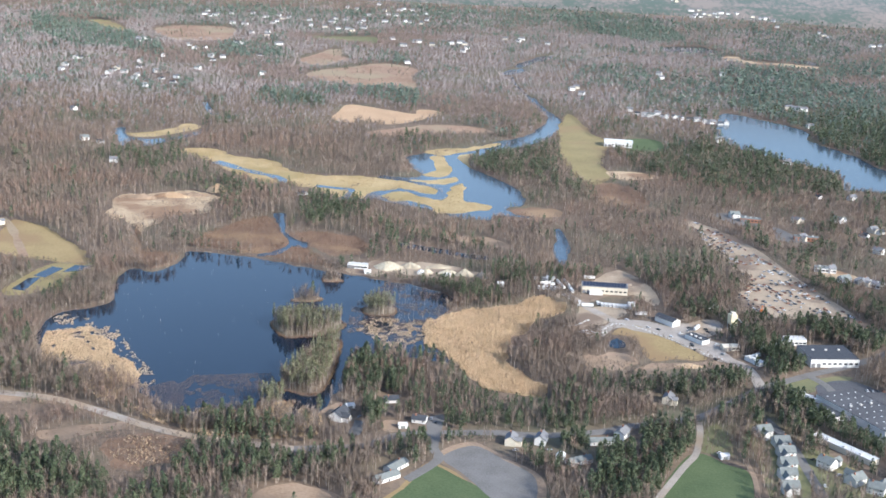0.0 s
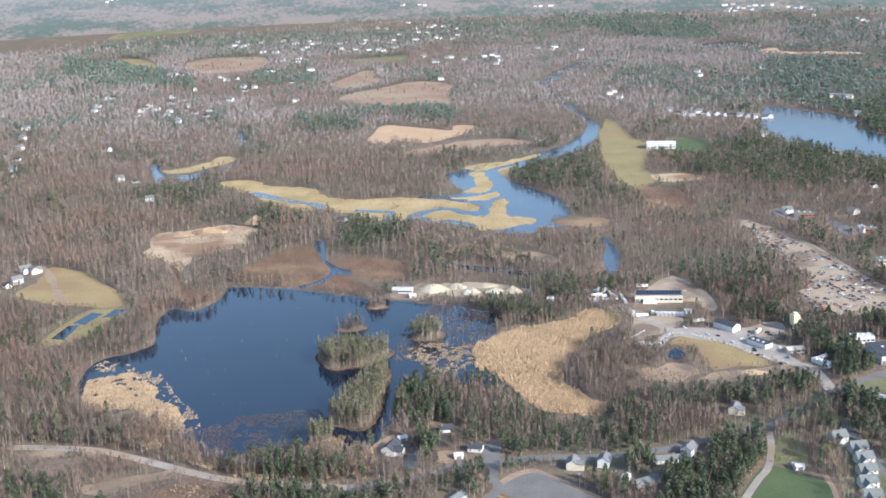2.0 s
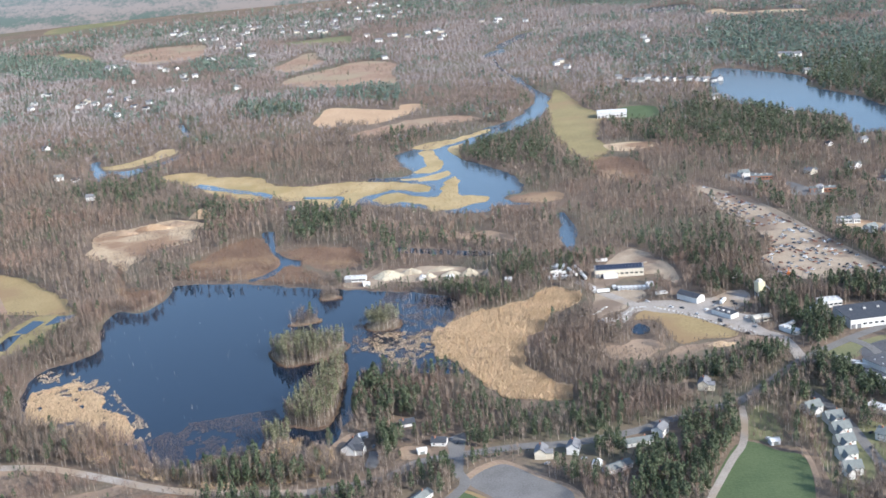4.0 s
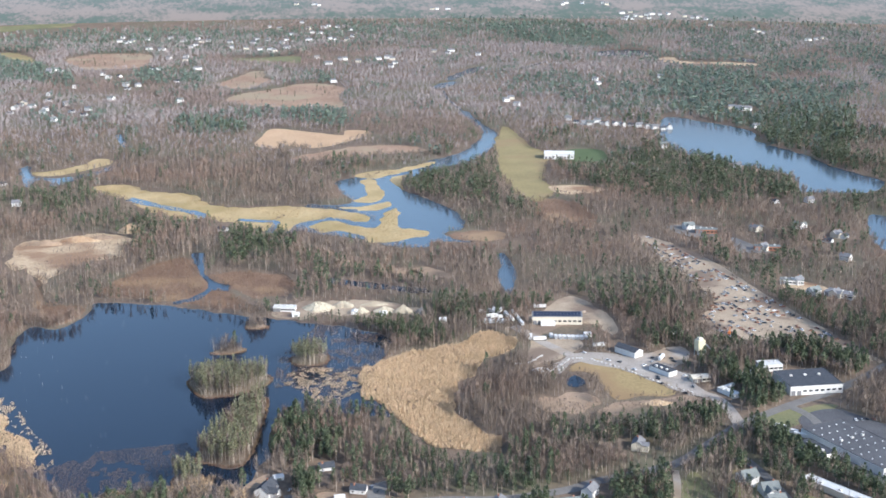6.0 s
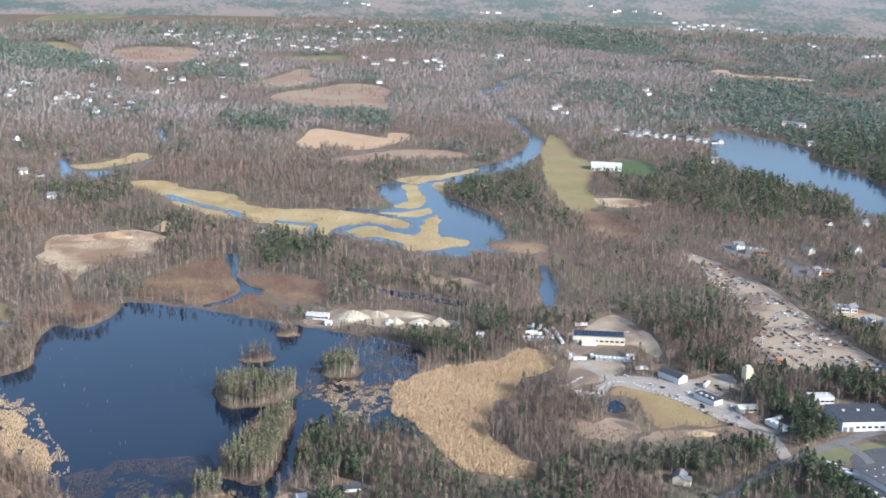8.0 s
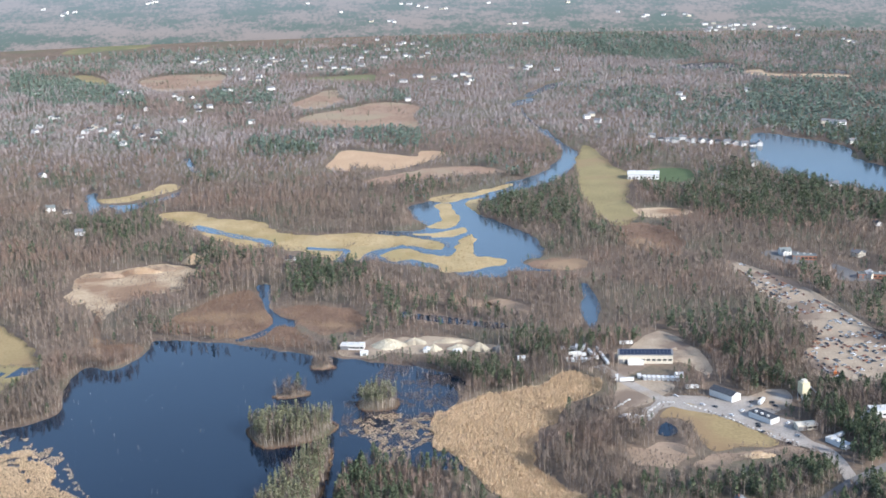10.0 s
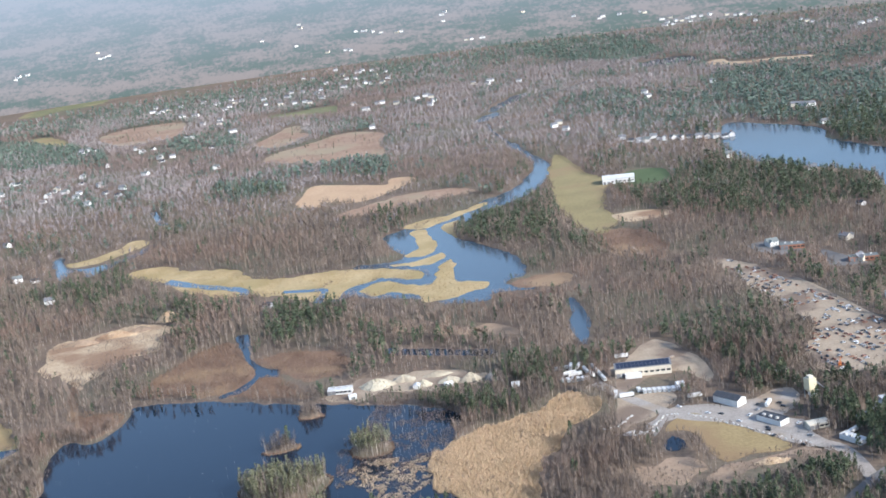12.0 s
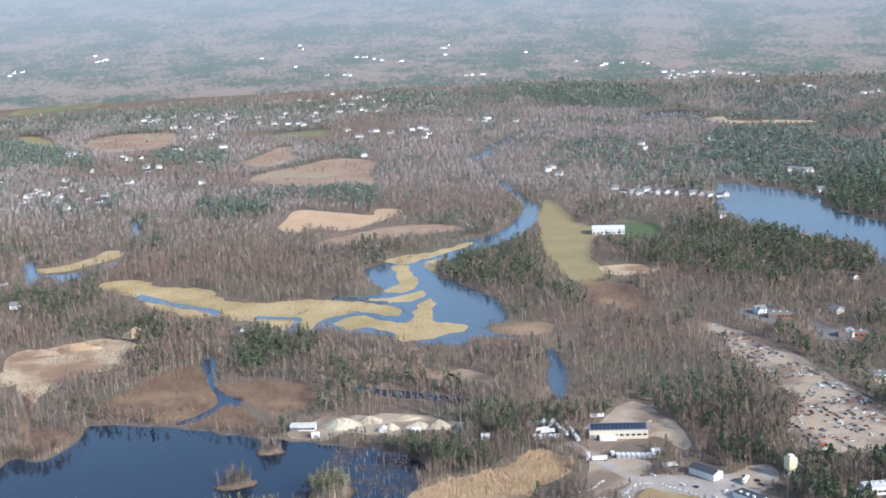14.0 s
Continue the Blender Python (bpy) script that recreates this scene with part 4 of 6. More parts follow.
WOODED = [ISLE_BLOCK, ISLE_SMALL, ISLE_REED, ISLE_MID, ISLE_SOUTH, ISLE_WEDGE, POINT_GROUND]
STANDS = [
    (BARE_SWAMP, 0.02), (BARE_BOG, 0.03), (BARE_WEST, 0.02), (BARE_MID, 0.26), (BARE_ROAD, 0.28), (BARE_LEFT, 0.08),
    (PINE_SW, 0.42), (PINE_WEST, 0.6), (PINE_CORNER, 0.95), (PINE_SE, 0.65), (PINE_CAPE, 0.52), (PINE_RIDGE, 0.52),
    (PINE_NORTH, 0.72), (PINE_BELT, 0.4), (PINE_WORKS, 0.75), (PINE_YARD, 0.65), (PINE_EAST, 0.7), (PINE_SHORE, 0.45),
    (PINE_HOUSE, 0.9), (PINE_LOT, 0.32), (PINE_STRIP, 0.4), (PINE_POINT, 0.68), (PINE_MID, 0.85), (PINE_HILL, 0.8),
    (PINE_EAST_FAR, 0.95), (PINE_CROWN, 0.55), (PINE_PLAIN, 0.95), (PINE_GOLF, 0.85), (PINE_GOLF_EAST, 0.9),
    (PINE_WEST_FAR, 0.8), (PINE_SLOPE, 0.85), (PINE_SHELTER, 0.95),
]
CEDARS = [ISLE_BLOCK, ISLE_MID, ISLE_SOUTH, ISLE_WEDGE]

# ---- buildings ----
# tree-free circles; those of houses are moved camera-wards so the houses show
CLEARED = []


def gable(bm, w, d, h, rise):
    """Walls of a house with gables at its two ends (ridge along x)."""
    x, y = w / 2, d / 2
    v = [bm.verts.new(p) for p in ((-x, -y, -0.4), (x, -y, -0.4), (x, y, -0.4), (-x, y, -0.4), (-x, -y, h), (x, -y, h), (x, y, h), (-x, y, h), (-x, 0, h + rise), (x, 0, h + rise))]
    for f in ((0, 1, 5, 4), (2, 3, 7, 6), (1, 2, 6, 9, 5), (3, 0, 4, 8, 7), (4, 5, 9, 8), (6, 7, 8, 9), (3, 2, 1, 0)):
        bm.faces.new([v[i] for i in f])


def roof_slabs(bm, w, d, h, rise, over=0.5, thick=0.25):
    """Two sloping slabs that meet in a ridge and hang over the walls."""
    x, y = w / 2 + over, d / 2
    slope = rise / y
    for s in (-1, 1):
        ye, ze = s * (y + over), h - slope * over
        low = [(-x, ye, ze), (x, ye, ze), (x, 0, h + rise), (-x, 0, h + rise)]
        a = [bm.verts.new((p[0], p[1], p[2] + 0.03)) for p in low]
        b = [bm.verts.new((p[0], p[1], p[2] + 0.03 + thick)) for p in low]
        bm.faces.new(a)
        bm.faces.new(b[::-1])
        for i in range(4):
            bm.faces.new((a[i], b[i], b[(i + 1) % 4], a[(i + 1) % 4]))
    bmesh.ops.recalc_face_normals(bm, faces=bm.faces)


def cuboid(name, x0, x1, y0, y1, z0, z1, material, parent, label="", top=1.0):
    bm = bmesh.new()
    box(bm, x0, x1, y0, y1, z0, z1, top)
    return part(name, bm, material, parent, label)


def house(w, d, h, rise, wall, roof, wing=False, garage=False):
    """A pitched-roof house with windows, door, chimney; a cross wing or garage where it has one."""
    ob = base("house")
    bm = bmesh.new()
    gable(bm, w, d, h, rise)
    part("wall", bm, wall, ob)
    bm = bmesh.new()
    roof_slabs(bm, w, d, h, rise)
    part("roof", bm, roof, ob)
    for s in (-1, 1):
        for k in (-0.32, 0.30):
            for z in ((1.0, 3.7) if h > 4.4 else (1.0,)):
                win = cuboid("window", w * k - 0.7, w * k + 0.7, s * (d / 2 + 0.03) - 0.06, s * (d / 2 + 0.03) + 0.06, z, z + 1.4, M["white"], ob)
                cuboid("pane", w * k - 0.55, w * k + 0.55, s * (d / 2 + 0.10) - 0.03, s * (d / 2 + 0.10) + 0.03, z + 0.12, z + 1.28, M["glass"], win)
    cuboid("door", -0.55, 0.55, -d / 2 - 0.10, -d / 2 + 0.05, -0.1, 2.1, M["shingle_dark"], ob)
    cuboid("chimney", w * 0.22, w * 0.22 + 1.0, 0.5, 1.5, h, h + rise + 1.0, M["brick"], ob)
    if wing:
        ww, wd = w * 0.42, d * 0.5
        bm = bmesh.new()
        gable(bm, wd + d * 0.5, ww, h * 0.95, rise * 0.7)
        bmesh.ops.rotate(bm, verts=bm.verts, matrix=Matrix.Rotation(math.pi / 2, 3, "Z"))
        bmesh.ops.translate(bm, verts=bm.verts, vec=(-w * 0.22, -d * 0.5, 0))
        part("wing_wall", bm, wall, ob)
        bm = bmesh.new()
        roof_slabs(bm, wd + d * 0.5, ww, h * 0.95, rise * 0.7)
        bmesh.ops.rotate(bm, verts=bm.verts, matrix=Matrix.Rotation(math.pi / 2, 3, "Z"))
        bmesh.ops.translate(bm, verts=bm.verts, vec=(-w * 0.22, -d * 0.5, 0))
        part("wing_roof", bm, roof, ob)
    if garage:
        cuboid("garage_door", w * 0.12, w * 0.42, -d / 2 - 0.08, -d / 2 + 0.04, -0.1, 2.3, M["white"], ob)
    return ob


HOUSES = [
    (house(12, 8.5, 5.4, 3.0, M["white"], M["shingle"]), "white house with grey roof"),
    (house(11, 8, 3.2, 2.6, M["white"], M["shingle_dark"], garage=True), "low white house with dark roof"),
    (house(13, 9, 5.2, 3.2, M["white"], M["shingle_pale"], wing=True), "large white house with pale roof"),
    (house(12, 8.5, 5.2, 2.8, M["cream"], M["shingle"], wing=True), "cream house with grey roof"),
]


def put_houses(places, group, mix, turn, near="among bare trees", clear=9.0, spin=25):
    """Copies of the houses at the places."""
    r = random.Random(len(places) * 7 + len(group))
    for i, (x, y) in enumerate(places):
        src, label = HOUSES[mix[i % len(mix)]]
        ob = copy_thing(src, pose(x, y, 0, 0, 0, turn + r.uniform(-spin, spin) + r.choice((0, 90, 0))))
        tagged(ob, label + " " + near, "house", group)
        CLEARED.append((x, y - 8, clear + 5))




def far_house(wall, roof, w, d):
    ob = base("house")
    bm = bmesh.new()
    gable(bm, w, d, 5.5, 3)
    part("wall", bm, wall, ob)
    bm = bmesh.new()
    roof_slabs(bm, w, d, 5.5, 3)
    part("roof", bm, roof, ob)
    return ob


FAR_KINDS = [far_house(M["white"], M["shingle"], 12, 9), far_house(M["white"], M["shingle"], 18, 10), far_house(M["cream"], M["shingle"], 13, 10)]


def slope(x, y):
    x, y = warp_xy(x, y)
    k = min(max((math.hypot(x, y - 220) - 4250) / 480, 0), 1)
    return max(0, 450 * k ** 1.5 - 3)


for i, (x, y) in enumerate(FAR_TOWN + FAR_VILLAGE + TOWN_HOUSES + HILL_HOUSES):
    src = FAR_KINDS[(0, 1, 2)[i % 3] if i < 3 else (0, 1, 0, 0, 2)[i % 5]]
    m = pose(x, y, slope(x, y), 0, 0, (37 * i) % 60 - 30)
    if i < 3:
        src.matrix_basis = m
        ob = src
    else:
        ob = copy_thing(src, m)
    tagged(ob, "small white building of a distant town", "house", "buildings of the distant towns")
    CLEARED.append((x, y - 14, 24))
put_houses(WEST_HOUSES, "houses in the western woods", (0, 1, 2), 60, "in the western woods", 13)
put_houses(WEST_MORE, "houses in the western woods", (0, 2, 1), 20, "in the western woods", 14)
put_houses(STREET_HOUSES, "houses on the western street", (0, 1, 2), 70, "on the western street", 10)
put_houses(LANE_HOUSES, "houses along the woodland lane", (1, 0, 2, 3), 40, "by the woodland lane", 11)
put_houses(SHORE_HOUSES, "cottages on the lake shore", (0, 1, 0, 2), 0, "on the lake shore", 11)
put_houses(EAST_HOUSES, "houses east of the salvage yard", (3, 1, 0, 2), 30, "in the eastern woods", 11)
put_houses([NEAR_HOUSES[i] for i in (1, 2, 3, 4, 6, 10)], "houses along the road", (1, 1, 3, 0, 0, 3), 80, "beside the road", 12)

big = tagged(house(17, 11, 4.6, 4.0, M["white"], M["shingle_dark"], wing=True, garage=True), "dark-roofed house with white garage gable", "house", "houses along the road")
big.matrix_basis = pose(-87, 678, 0, 0, 0, 70)
CLEARED.append((-87, 674, 17))
sheet("driveway", [(-80, 692), (-70, 690), (-64, 668), (-68, 652), (-76, 655), (-74, 672)], 0.12, M["asphalt"], "grey asphalt drive by a house", 0.3, "driveway")
sheet("yard", [(-104, 686), (-94, 700), (-78, 704), (-74, 690), (-86, 688)], 0.10, M["dirt"], "orange-brown swept yard", 1.5, "yard")
sheet("yard", [(-48, 676), (-28, 674), (-26, 662), (-46, 660)], 0.10, M["dirt"], "bare orange-brown yard", 1.5, "yard")
sheet("driveway", [(-12, 690), (2, 688), (0, 660), (-10, 660)], 0.12, M["asphalt"], "grey drive by a dark-roofed house", 0.3, "driveway")


def garage_hut(w, d, h, wall, roof, label, name="shed"):
    ob = tagged(base(name), label, name)
    bm = bmesh.new()
    gable(bm, w, d, h, d * 0.22)
    part("wall", bm, wall, ob)
    bm = bmesh.new()
    roof_slabs(bm, w, d, h, d * 0.22, 0.25, 0.15)
    part("roof", bm, roof, ob)
    cuboid("door", -w * 0.25, w * 0.25, -d / 2 - 0.08, -d / 2 + 0.04, 0, h * 0.8, M["shingle_pale"], ob)
    return ob


hut = garage_hut(7, 6, 3, M["white"], M["roof_white"], "small white shed with pale roof beside the road")
hut.matrix_basis = pose(-32, 666, 0, 0, 0, 10)
CLEARED.append((-32, 663, 8))
for (x, y), turn in zip([NEAR_HOUSES[12], (98, 628), *SHEDS[1:6], SHEDS[7]], (20, 70, 10, 80, 15, 0, 5, 60)):
    ob = copy_thing(hut, pose(x, y, 0, 0, 0, turn))
    CLEARED.append((x, y - 3, 8))
ranch = house(20, 8.5, 3.2, 2.0, M["white"], M["shingle_pale"])
tagged(ranch, "long low white house with pale roof", "house", "houses along the road").matrix_basis = pose(134, 651, 0, 0, 0, 8)
CLEARED.append((134, 647, 15))
for x, y, turn in ((112, 622, 30), (-34, 607, 55), (-41, 592, 40)):
    copy_thing(ranch, pose(x, y, 0, 0, 0, turn))
    CLEARED.append((x, y - 3, 15))

condo = tagged(house(12.5, 11, 5.2, 3.6, M["white"], M["shingle_pale"], wing=True, garage=True), "white terraced house with pale green-grey roof by the lane", "house", "terraced houses on the lane")
condo.matrix_basis = pose(275, 672, 0, 0, 0, 20)
CLEARED.append((275, 668, 13))
for i, (x, y) in enumerate(CONDOS[1:9]):
    copy_thing(condo, pose(x, y, 0, 0, 0, (8, 6, 6, 4, 2, 130, 215, 150)[i]))
    CLEARED.append((x, y - 3, 15))
club = copy_thing(hut, pose(232, 635, 0, 0, 0, 12))
sheet("verge", [(262, 676), (268, 690), (292, 650), (288, 590), (255, 570), (258, 620)], 0.08, M["lawn"], "yellow-green lawn around the terraced houses", 1, "lawn")
sheet("verge", [(300, 650), (325, 640), (345, 600), (340, 570), (300, 575)], 0.08, M["lawn"], "yellow-green lawn across the lane", 1, "lawn")


def hall_building(name, w, d, h, wall, roof, label, category, bays=6, flat=True, rise=2.0, doors=2):
    """A large works building: walls, roof with parapet or pitch, doors and windows along the front."""
    ob = tagged(base(name), label, category)
    bm = bmesh.new()
    if flat:
        box(bm, -w / 2, w / 2, -d / 2, d / 2, -0.4, h)
    else:
        gable(bm, w, d, h, rise)
    part("wall", bm, wall, ob)
    bm = bmesh.new()
    if flat:
        box(bm, -w / 2 + 0.4, w / 2 - 0.4, -d / 2 + 0.4, d / 2 - 0.4, h + 0.01, h + 0.12)
    else:
        roof_slabs(bm, w, d, h, rise, 0.4, 0.25)
    part("roof", bm, roof, ob)
    if flat:
        for x0, x1, y0, y1 in ((-w / 2 - 0.1, w / 2 + 0.1, -d / 2 - 0.1, -d / 2 + 0.35), (-w / 2 - 0.1, w / 2 + 0.1, d / 2 - 0.35, d / 2 + 0.1), (-w / 2 - 0.1, -w / 2 + 0.35, -d / 2 + 0.35, d / 2 - 0.35), (w / 2 - 0.35, w / 2 + 0.1, -d / 2 + 0.35, d / 2 - 0.35)):
            cuboid("parapet", x0, x1, y0, y1, h + 0.005, h + 0.35, roof, ob)
        for k in range(3):
            cuboid("roof_vent", -w * 0.3 + w * 0.27 * k, -w * 0.3 + w * 0.27 * k + 2, d * 0.1, d * 0.1 + 2, h + 0.12, h + 1.3, M["concrete"], ob)
    for k in range(bays):
        cx = -w / 2 + (k + 0.5) * w / bays
        if k < doors:
            cuboid("loading_door", cx - 1.8, cx + 1.8, -d / 2 - 0.09, -d / 2 + 0.05, 0, min(4, h - 0.8), M["shingle"], ob)
        else:
            cuboid("window", cx - 1.6, cx + 1.6, -d / 2 - 0.07, -d / 2 + 0.05, h * 0.35, h * 0.35 + 1.6, M["glass"], ob)
    return ob


solar = hall_building("solar_hall", 48, 17, 8, M["cream"], M["shingle"], "long cream hall with dark solar panels on its roof", "building", 10, False, 2.6, 4)
for s in (0, 1):
    for k in range(14):
        y0, z0 = -7.9 + s * 3.9, 8.58 + s * 1.2
        bm = bmesh.new()
        v = [bm.verts.new(p) for p in ((-22.8 + k * 3.27, y0, z0), (-19.8 + k * 3.27, y0, z0), (-19.8 + k * 3.27, y0 + 3.5, z0 + 1.07), (-22.8 + k * 3.27, y0 + 3.5, z0 + 1.07))]
        u = [bm.verts.new((p.co.x, p.co.y, p.co.z + 0.12)) for p in v]
        bm.faces.new(u)
        for i in range(4):
            bm.faces.new((v[i], v[(i + 1) % 4], u[(i + 1) % 4], u[i]))
        part("solar_panel", bm, M["panel"], solar)
cuboid("annex", -16, -2, -13, -8.55, -0.3, 4, M["white"], solar, "white flat-roofed annex")
solar.matrix_basis = pose(184, 964, 0, 0, 0, -4)
CLEARED.append((184, 960, 28))

hall_building("workshop", 24, 11, 5.5, M["white"], M["shingle_dark"], "white workshop with dark pitched roof in the works yard", "building", 5, False, 2.4).matrix_basis = pose(240, 886, 0, 0, 0, 128)
hall_building("depot", 23, 10, 4.5, M["white"], M["shingle_dark"], "dark-roofed depot with white end wall", "building", 5).matrix_basis = pose(262, 846, 0, 0, 0, 125)
hall_building("store_shed", 16, 9, 4, M["cream"], M["cream"], "cream-coloured low shed in the works yard", "building", 4, False, 1.2).matrix_basis = pose(291, 829, 0, 0, 0, 10)
hall_building("office_block", 20, 7, 3.5, M["white"], M["roof_white"], "white low office block by the road", "building", 6).matrix_basis = pose(308, 802, 0, 0, 0, 120)
hall_building("factory", 46, 38, 8, M["white"], M["shingle_dark"], "large factory with dark flat roof and pale front", "building", 9).matrix_basis = pose(383, 812, 0, 0, 0, 6)
hall_building("factory_annex", 20, 12, 6, M["white"], M["roof_white"], "white annex beside the dark-roofed factory", "building", 5).matrix_basis = pose(362, 846, 0, 0, 0, 5)
hall_building("retail_block", 28, 11, 5, M["white"], M["shingle_dark"], "dark-roofed block with white walls beside the warehouse", "building", 8).matrix_basis = pose(344, 706, 0, 0, 0, 115)


def warehouse():
    """A broad flat-roofed warehouse with rows of white skylights and docks."""
    ob = hall_building("warehouse", 40, 84, 7, M["white"], M["asphalt_dark"], "broad warehouse with dark roof and white skylights", "building", 8)
    for row in range(8):
        for k in range(5):
            x, y = -16 + 7.6 * k + (row % 2) * 1.2, -36 + 10 * row
            cuboid("skylight", x - 0.55, x + 0.55, y - 0.55, y + 0.55, 7.12, 7.6, M["roof_white"], ob, top=0.8)
    return ob


warehouse().matrix_basis = pose(379, 706, 0, 0, 0, 25)
hall_building("long_block", 58, 9, 4.5, M["cream"], M["roof_white"], "long pale-roofed block between trees and road", "building", 12).matrix_basis = pose(336, 650, 0, 0, 0, 126)
hall_building("lake_depot", 22, 9, 4.5, M["white"], M["roof_white"], "long white depot by the lake", "building", 6).matrix_basis = pose(-105, 1014, 0, 0, 0, -6)
hall_building("meadow_hall", 46, 24, 8, M["white"], M["roof_white"], "large white hall beside the green sports ground", "building", 8, False, 3.0).matrix_basis = pose(311, 1632, 0, 0, 0, -8)
hall_building("east_works", 24, 12, 5, M["white"], M["shingle_pale"], "grey-roofed low works among the eastern woods", "building", 6).matrix_basis = pose(470, 1048, 0, 0, 0, -12)
hall_building("east_store", 30, 14, 5, M["white"], M["shingle"], "grey-roofed store among the eastern woods", "building", 6).matrix_basis = pose(508, 1008, 0, 0, 0, -40)
hall_building("east_office", 26, 12, 5, M["brick"], M["shingle_pale"], "low brick office with pale roof", "building", 6).matrix_basis = pose(432, 1228, 0, 0, 0, -10)
hall_building("east_office", 30, 10, 5, M["brick"], M["shingle_pale"], "low brick office by a grey lot", "building", 6).matrix_basis = pose(486, 1158, 0, 0, 0, -8)
for x, y, r in ((240, 893, 17), (262, 850, 17), (291, 829, 12), (308, 802, 14), (383, 808, 36), (362, 842, 13), (345, 708, 19), (372, 724, 24), (380, 704, 26), (390, 680, 24), (322, 668, 13), (336, 648, 15), (350, 628, 14), (-105, 1010, 14), (311, 1624, 28), (470, 1044, 20), (508, 1004, 20), (432, 1224, 17), (486, 1154, 19)):
    CLEARED.append((x, y, r))
sheet("east_yard", [(455, 1040), (470, 1062), (500, 1040), (505, 1022), (480, 1018)], 0.10, M["sand"], "pale bare yard between low buildings", 2, "yard")


def silo_tower():
    """Yellow loading tower: bin, hopper, cap, legs and a conveyor."""
    ob = tagged(base("silo_tower"), "pale yellow loading tower on legs in the works yard", "tower")
    cuboid("bin", -3.5, 3.5, -3.5, 3.5, 7, 16, M["yellow"], ob)
    bm = bmesh.new()
    box(bm, -3.5, 3.5, -3.5, 3.5, 7, 3.6, 0.35)
    part("hopper", bm, M["yellow"], ob)
    cuboid("cap", -2, 2, -2, 2, 16, 18, M["cream"], ob, "cream cap")
    for x in (-3.1, 3.1):
        for y in (-3.1, 3.1):
            cuboid("leg", x - 0.3, x + 0.3, y - 0.3, y + 0.3, -0.3, 7, M["car_grey"], ob)
    bm = bmesh.new()
    v = box(bm, 3.5, 17, -0.8, 0.8, 0, 1.2)
    for p in v:
        p.co.z += 13 * max(0, (17 - p.co.x) / 13.5)
    part("conveyor", bm, M["car_grey"], ob, "grey sloping conveyor")
    return ob


silo_tower().matrix_basis = pose(306, 876, 0, 0, 0, 20)
CLEARED.append((306, 872, 12))


def mound(name, x, y, w, d, h, material, label, seed):
    """A heap with an uneven surface."""
    bm = bmesh.new()
    r = np.random.default_rng(seed)
    n, rows = 22, []
    for k in np.linspace(0, 1, 7):
        row = []
        for i in range(n):
            a = 2 * math.pi * i / n
            wob = 0.8 + 0.4 * float(vnoise(math.cos(a) * 9 + seed * 5, math.sin(a) * 9, 3, seed))
            hh = h * (k ** 0.8) * (0.85 + 0.3 * r.random()) - 0.3 * (k == 0)
            row.append(bm.verts.new((math.cos(a) * w / 2 * (1 - k * 0.93) * wob, math.sin(a) * d / 2 * (1 - k * 0.93) * wob, hh)))
        rows.append(row)
    for a, b in zip(rows, rows[1:]):
        for i in range(n):
            bm.faces.new((a[i], a[(i + 1) % n], b[(i + 1) % n], b[i]))
    bm.faces.new(rows[-1])
    ob = mesh_object(name, bm, material)
    ob.matrix_basis = pose(x, y, 0)
    CLEARED.append((x, y, max(w, d) * 0.45))
    return tagged(ob, label, "heap", "heaps of stone and gravel")


for i, (x, y, w, d, h, m, label) in enumerate((
        (-68, 1016, 34, 24, 7, "heap", "pale yellow gravel heap by the lake"), (-42, 1022, 26, 16, 5, "heap", "pale grey rubble heap by the lake"),
        (-22, 1004, 18, 12, 5, "heap", "whitish rubble heap by the lake"), (4, 1004, 24, 14, 5, "heap", "grey gravel heap by the lake"), (24, 1000, 22, 14, 7, "heap", "pale gravel heap with a pointed top"),
        (44, 996, 16, 11, 6, "asphalt", "dark grey gravel heap"), (-8, 1022, 30, 10, 3.5, "heap", "long pale gravel heap"), (-343, 1296, 34, 26, 9, "sand", "pale sand heap at the pit"), (-372, 1270, 26, 14, 5, "dirt", "brown sand bank at the pit"),
        (-440, 1250, 40, 12, 6, "dirt", "brown bank above the sand pit"), (-400, 1262, 50, 14, 6, "sand", "pale bank above the sand pit"), (150, 858, 18, 9, 3, "concrete", "white concrete rubble heap"), (240, 790, 26, 10, 3, "sand", "tan earth bank below the field"))):
    mound("mound", x, y, w, d, h, M[m], label, i)


def block():
    ob = tagged(mesh_object("concrete_block", bmesh.new(), M["concrete"]), "pale concrete block lining the yard", "block", "concrete blocks")
    bm = bmesh.new()
    box(bm, -0.95, 0.95, -0.65, 0.65, -0.2, 1.0, 0.88)
    bmesh.ops.bevel(bm, geom=bm.edges[:], offset=0.12, segments=1, affect="EDGES")
    bm.to_mesh(ob.data)
    bm.free()
    return ob


BLOCK = block()
BLOCK.matrix_basis = pose(128, 872, 0)
rr = random.Random(3)
for line, n in (([(128, 872), (140, 873), (152, 884), (156, 890)], 14), ([(152, 846), (164, 862), (172, 868), (182, 880), (195, 878)], 22), ([(200, 878), (232, 850), (262, 818), (280, 806)], 26)):
    c = spline(line, False, 1.0)
    for i in range(1, n):
        p = c[int(i * (len(c) - 1) / n)]
        copy_thing(BLOCK, pose(p[0] + rr.uniform(-0.8, 0.8), p[1] + rr.uniform(-1.2, 1.2), 0, 0, 0, rr.uniform(0, 180)))


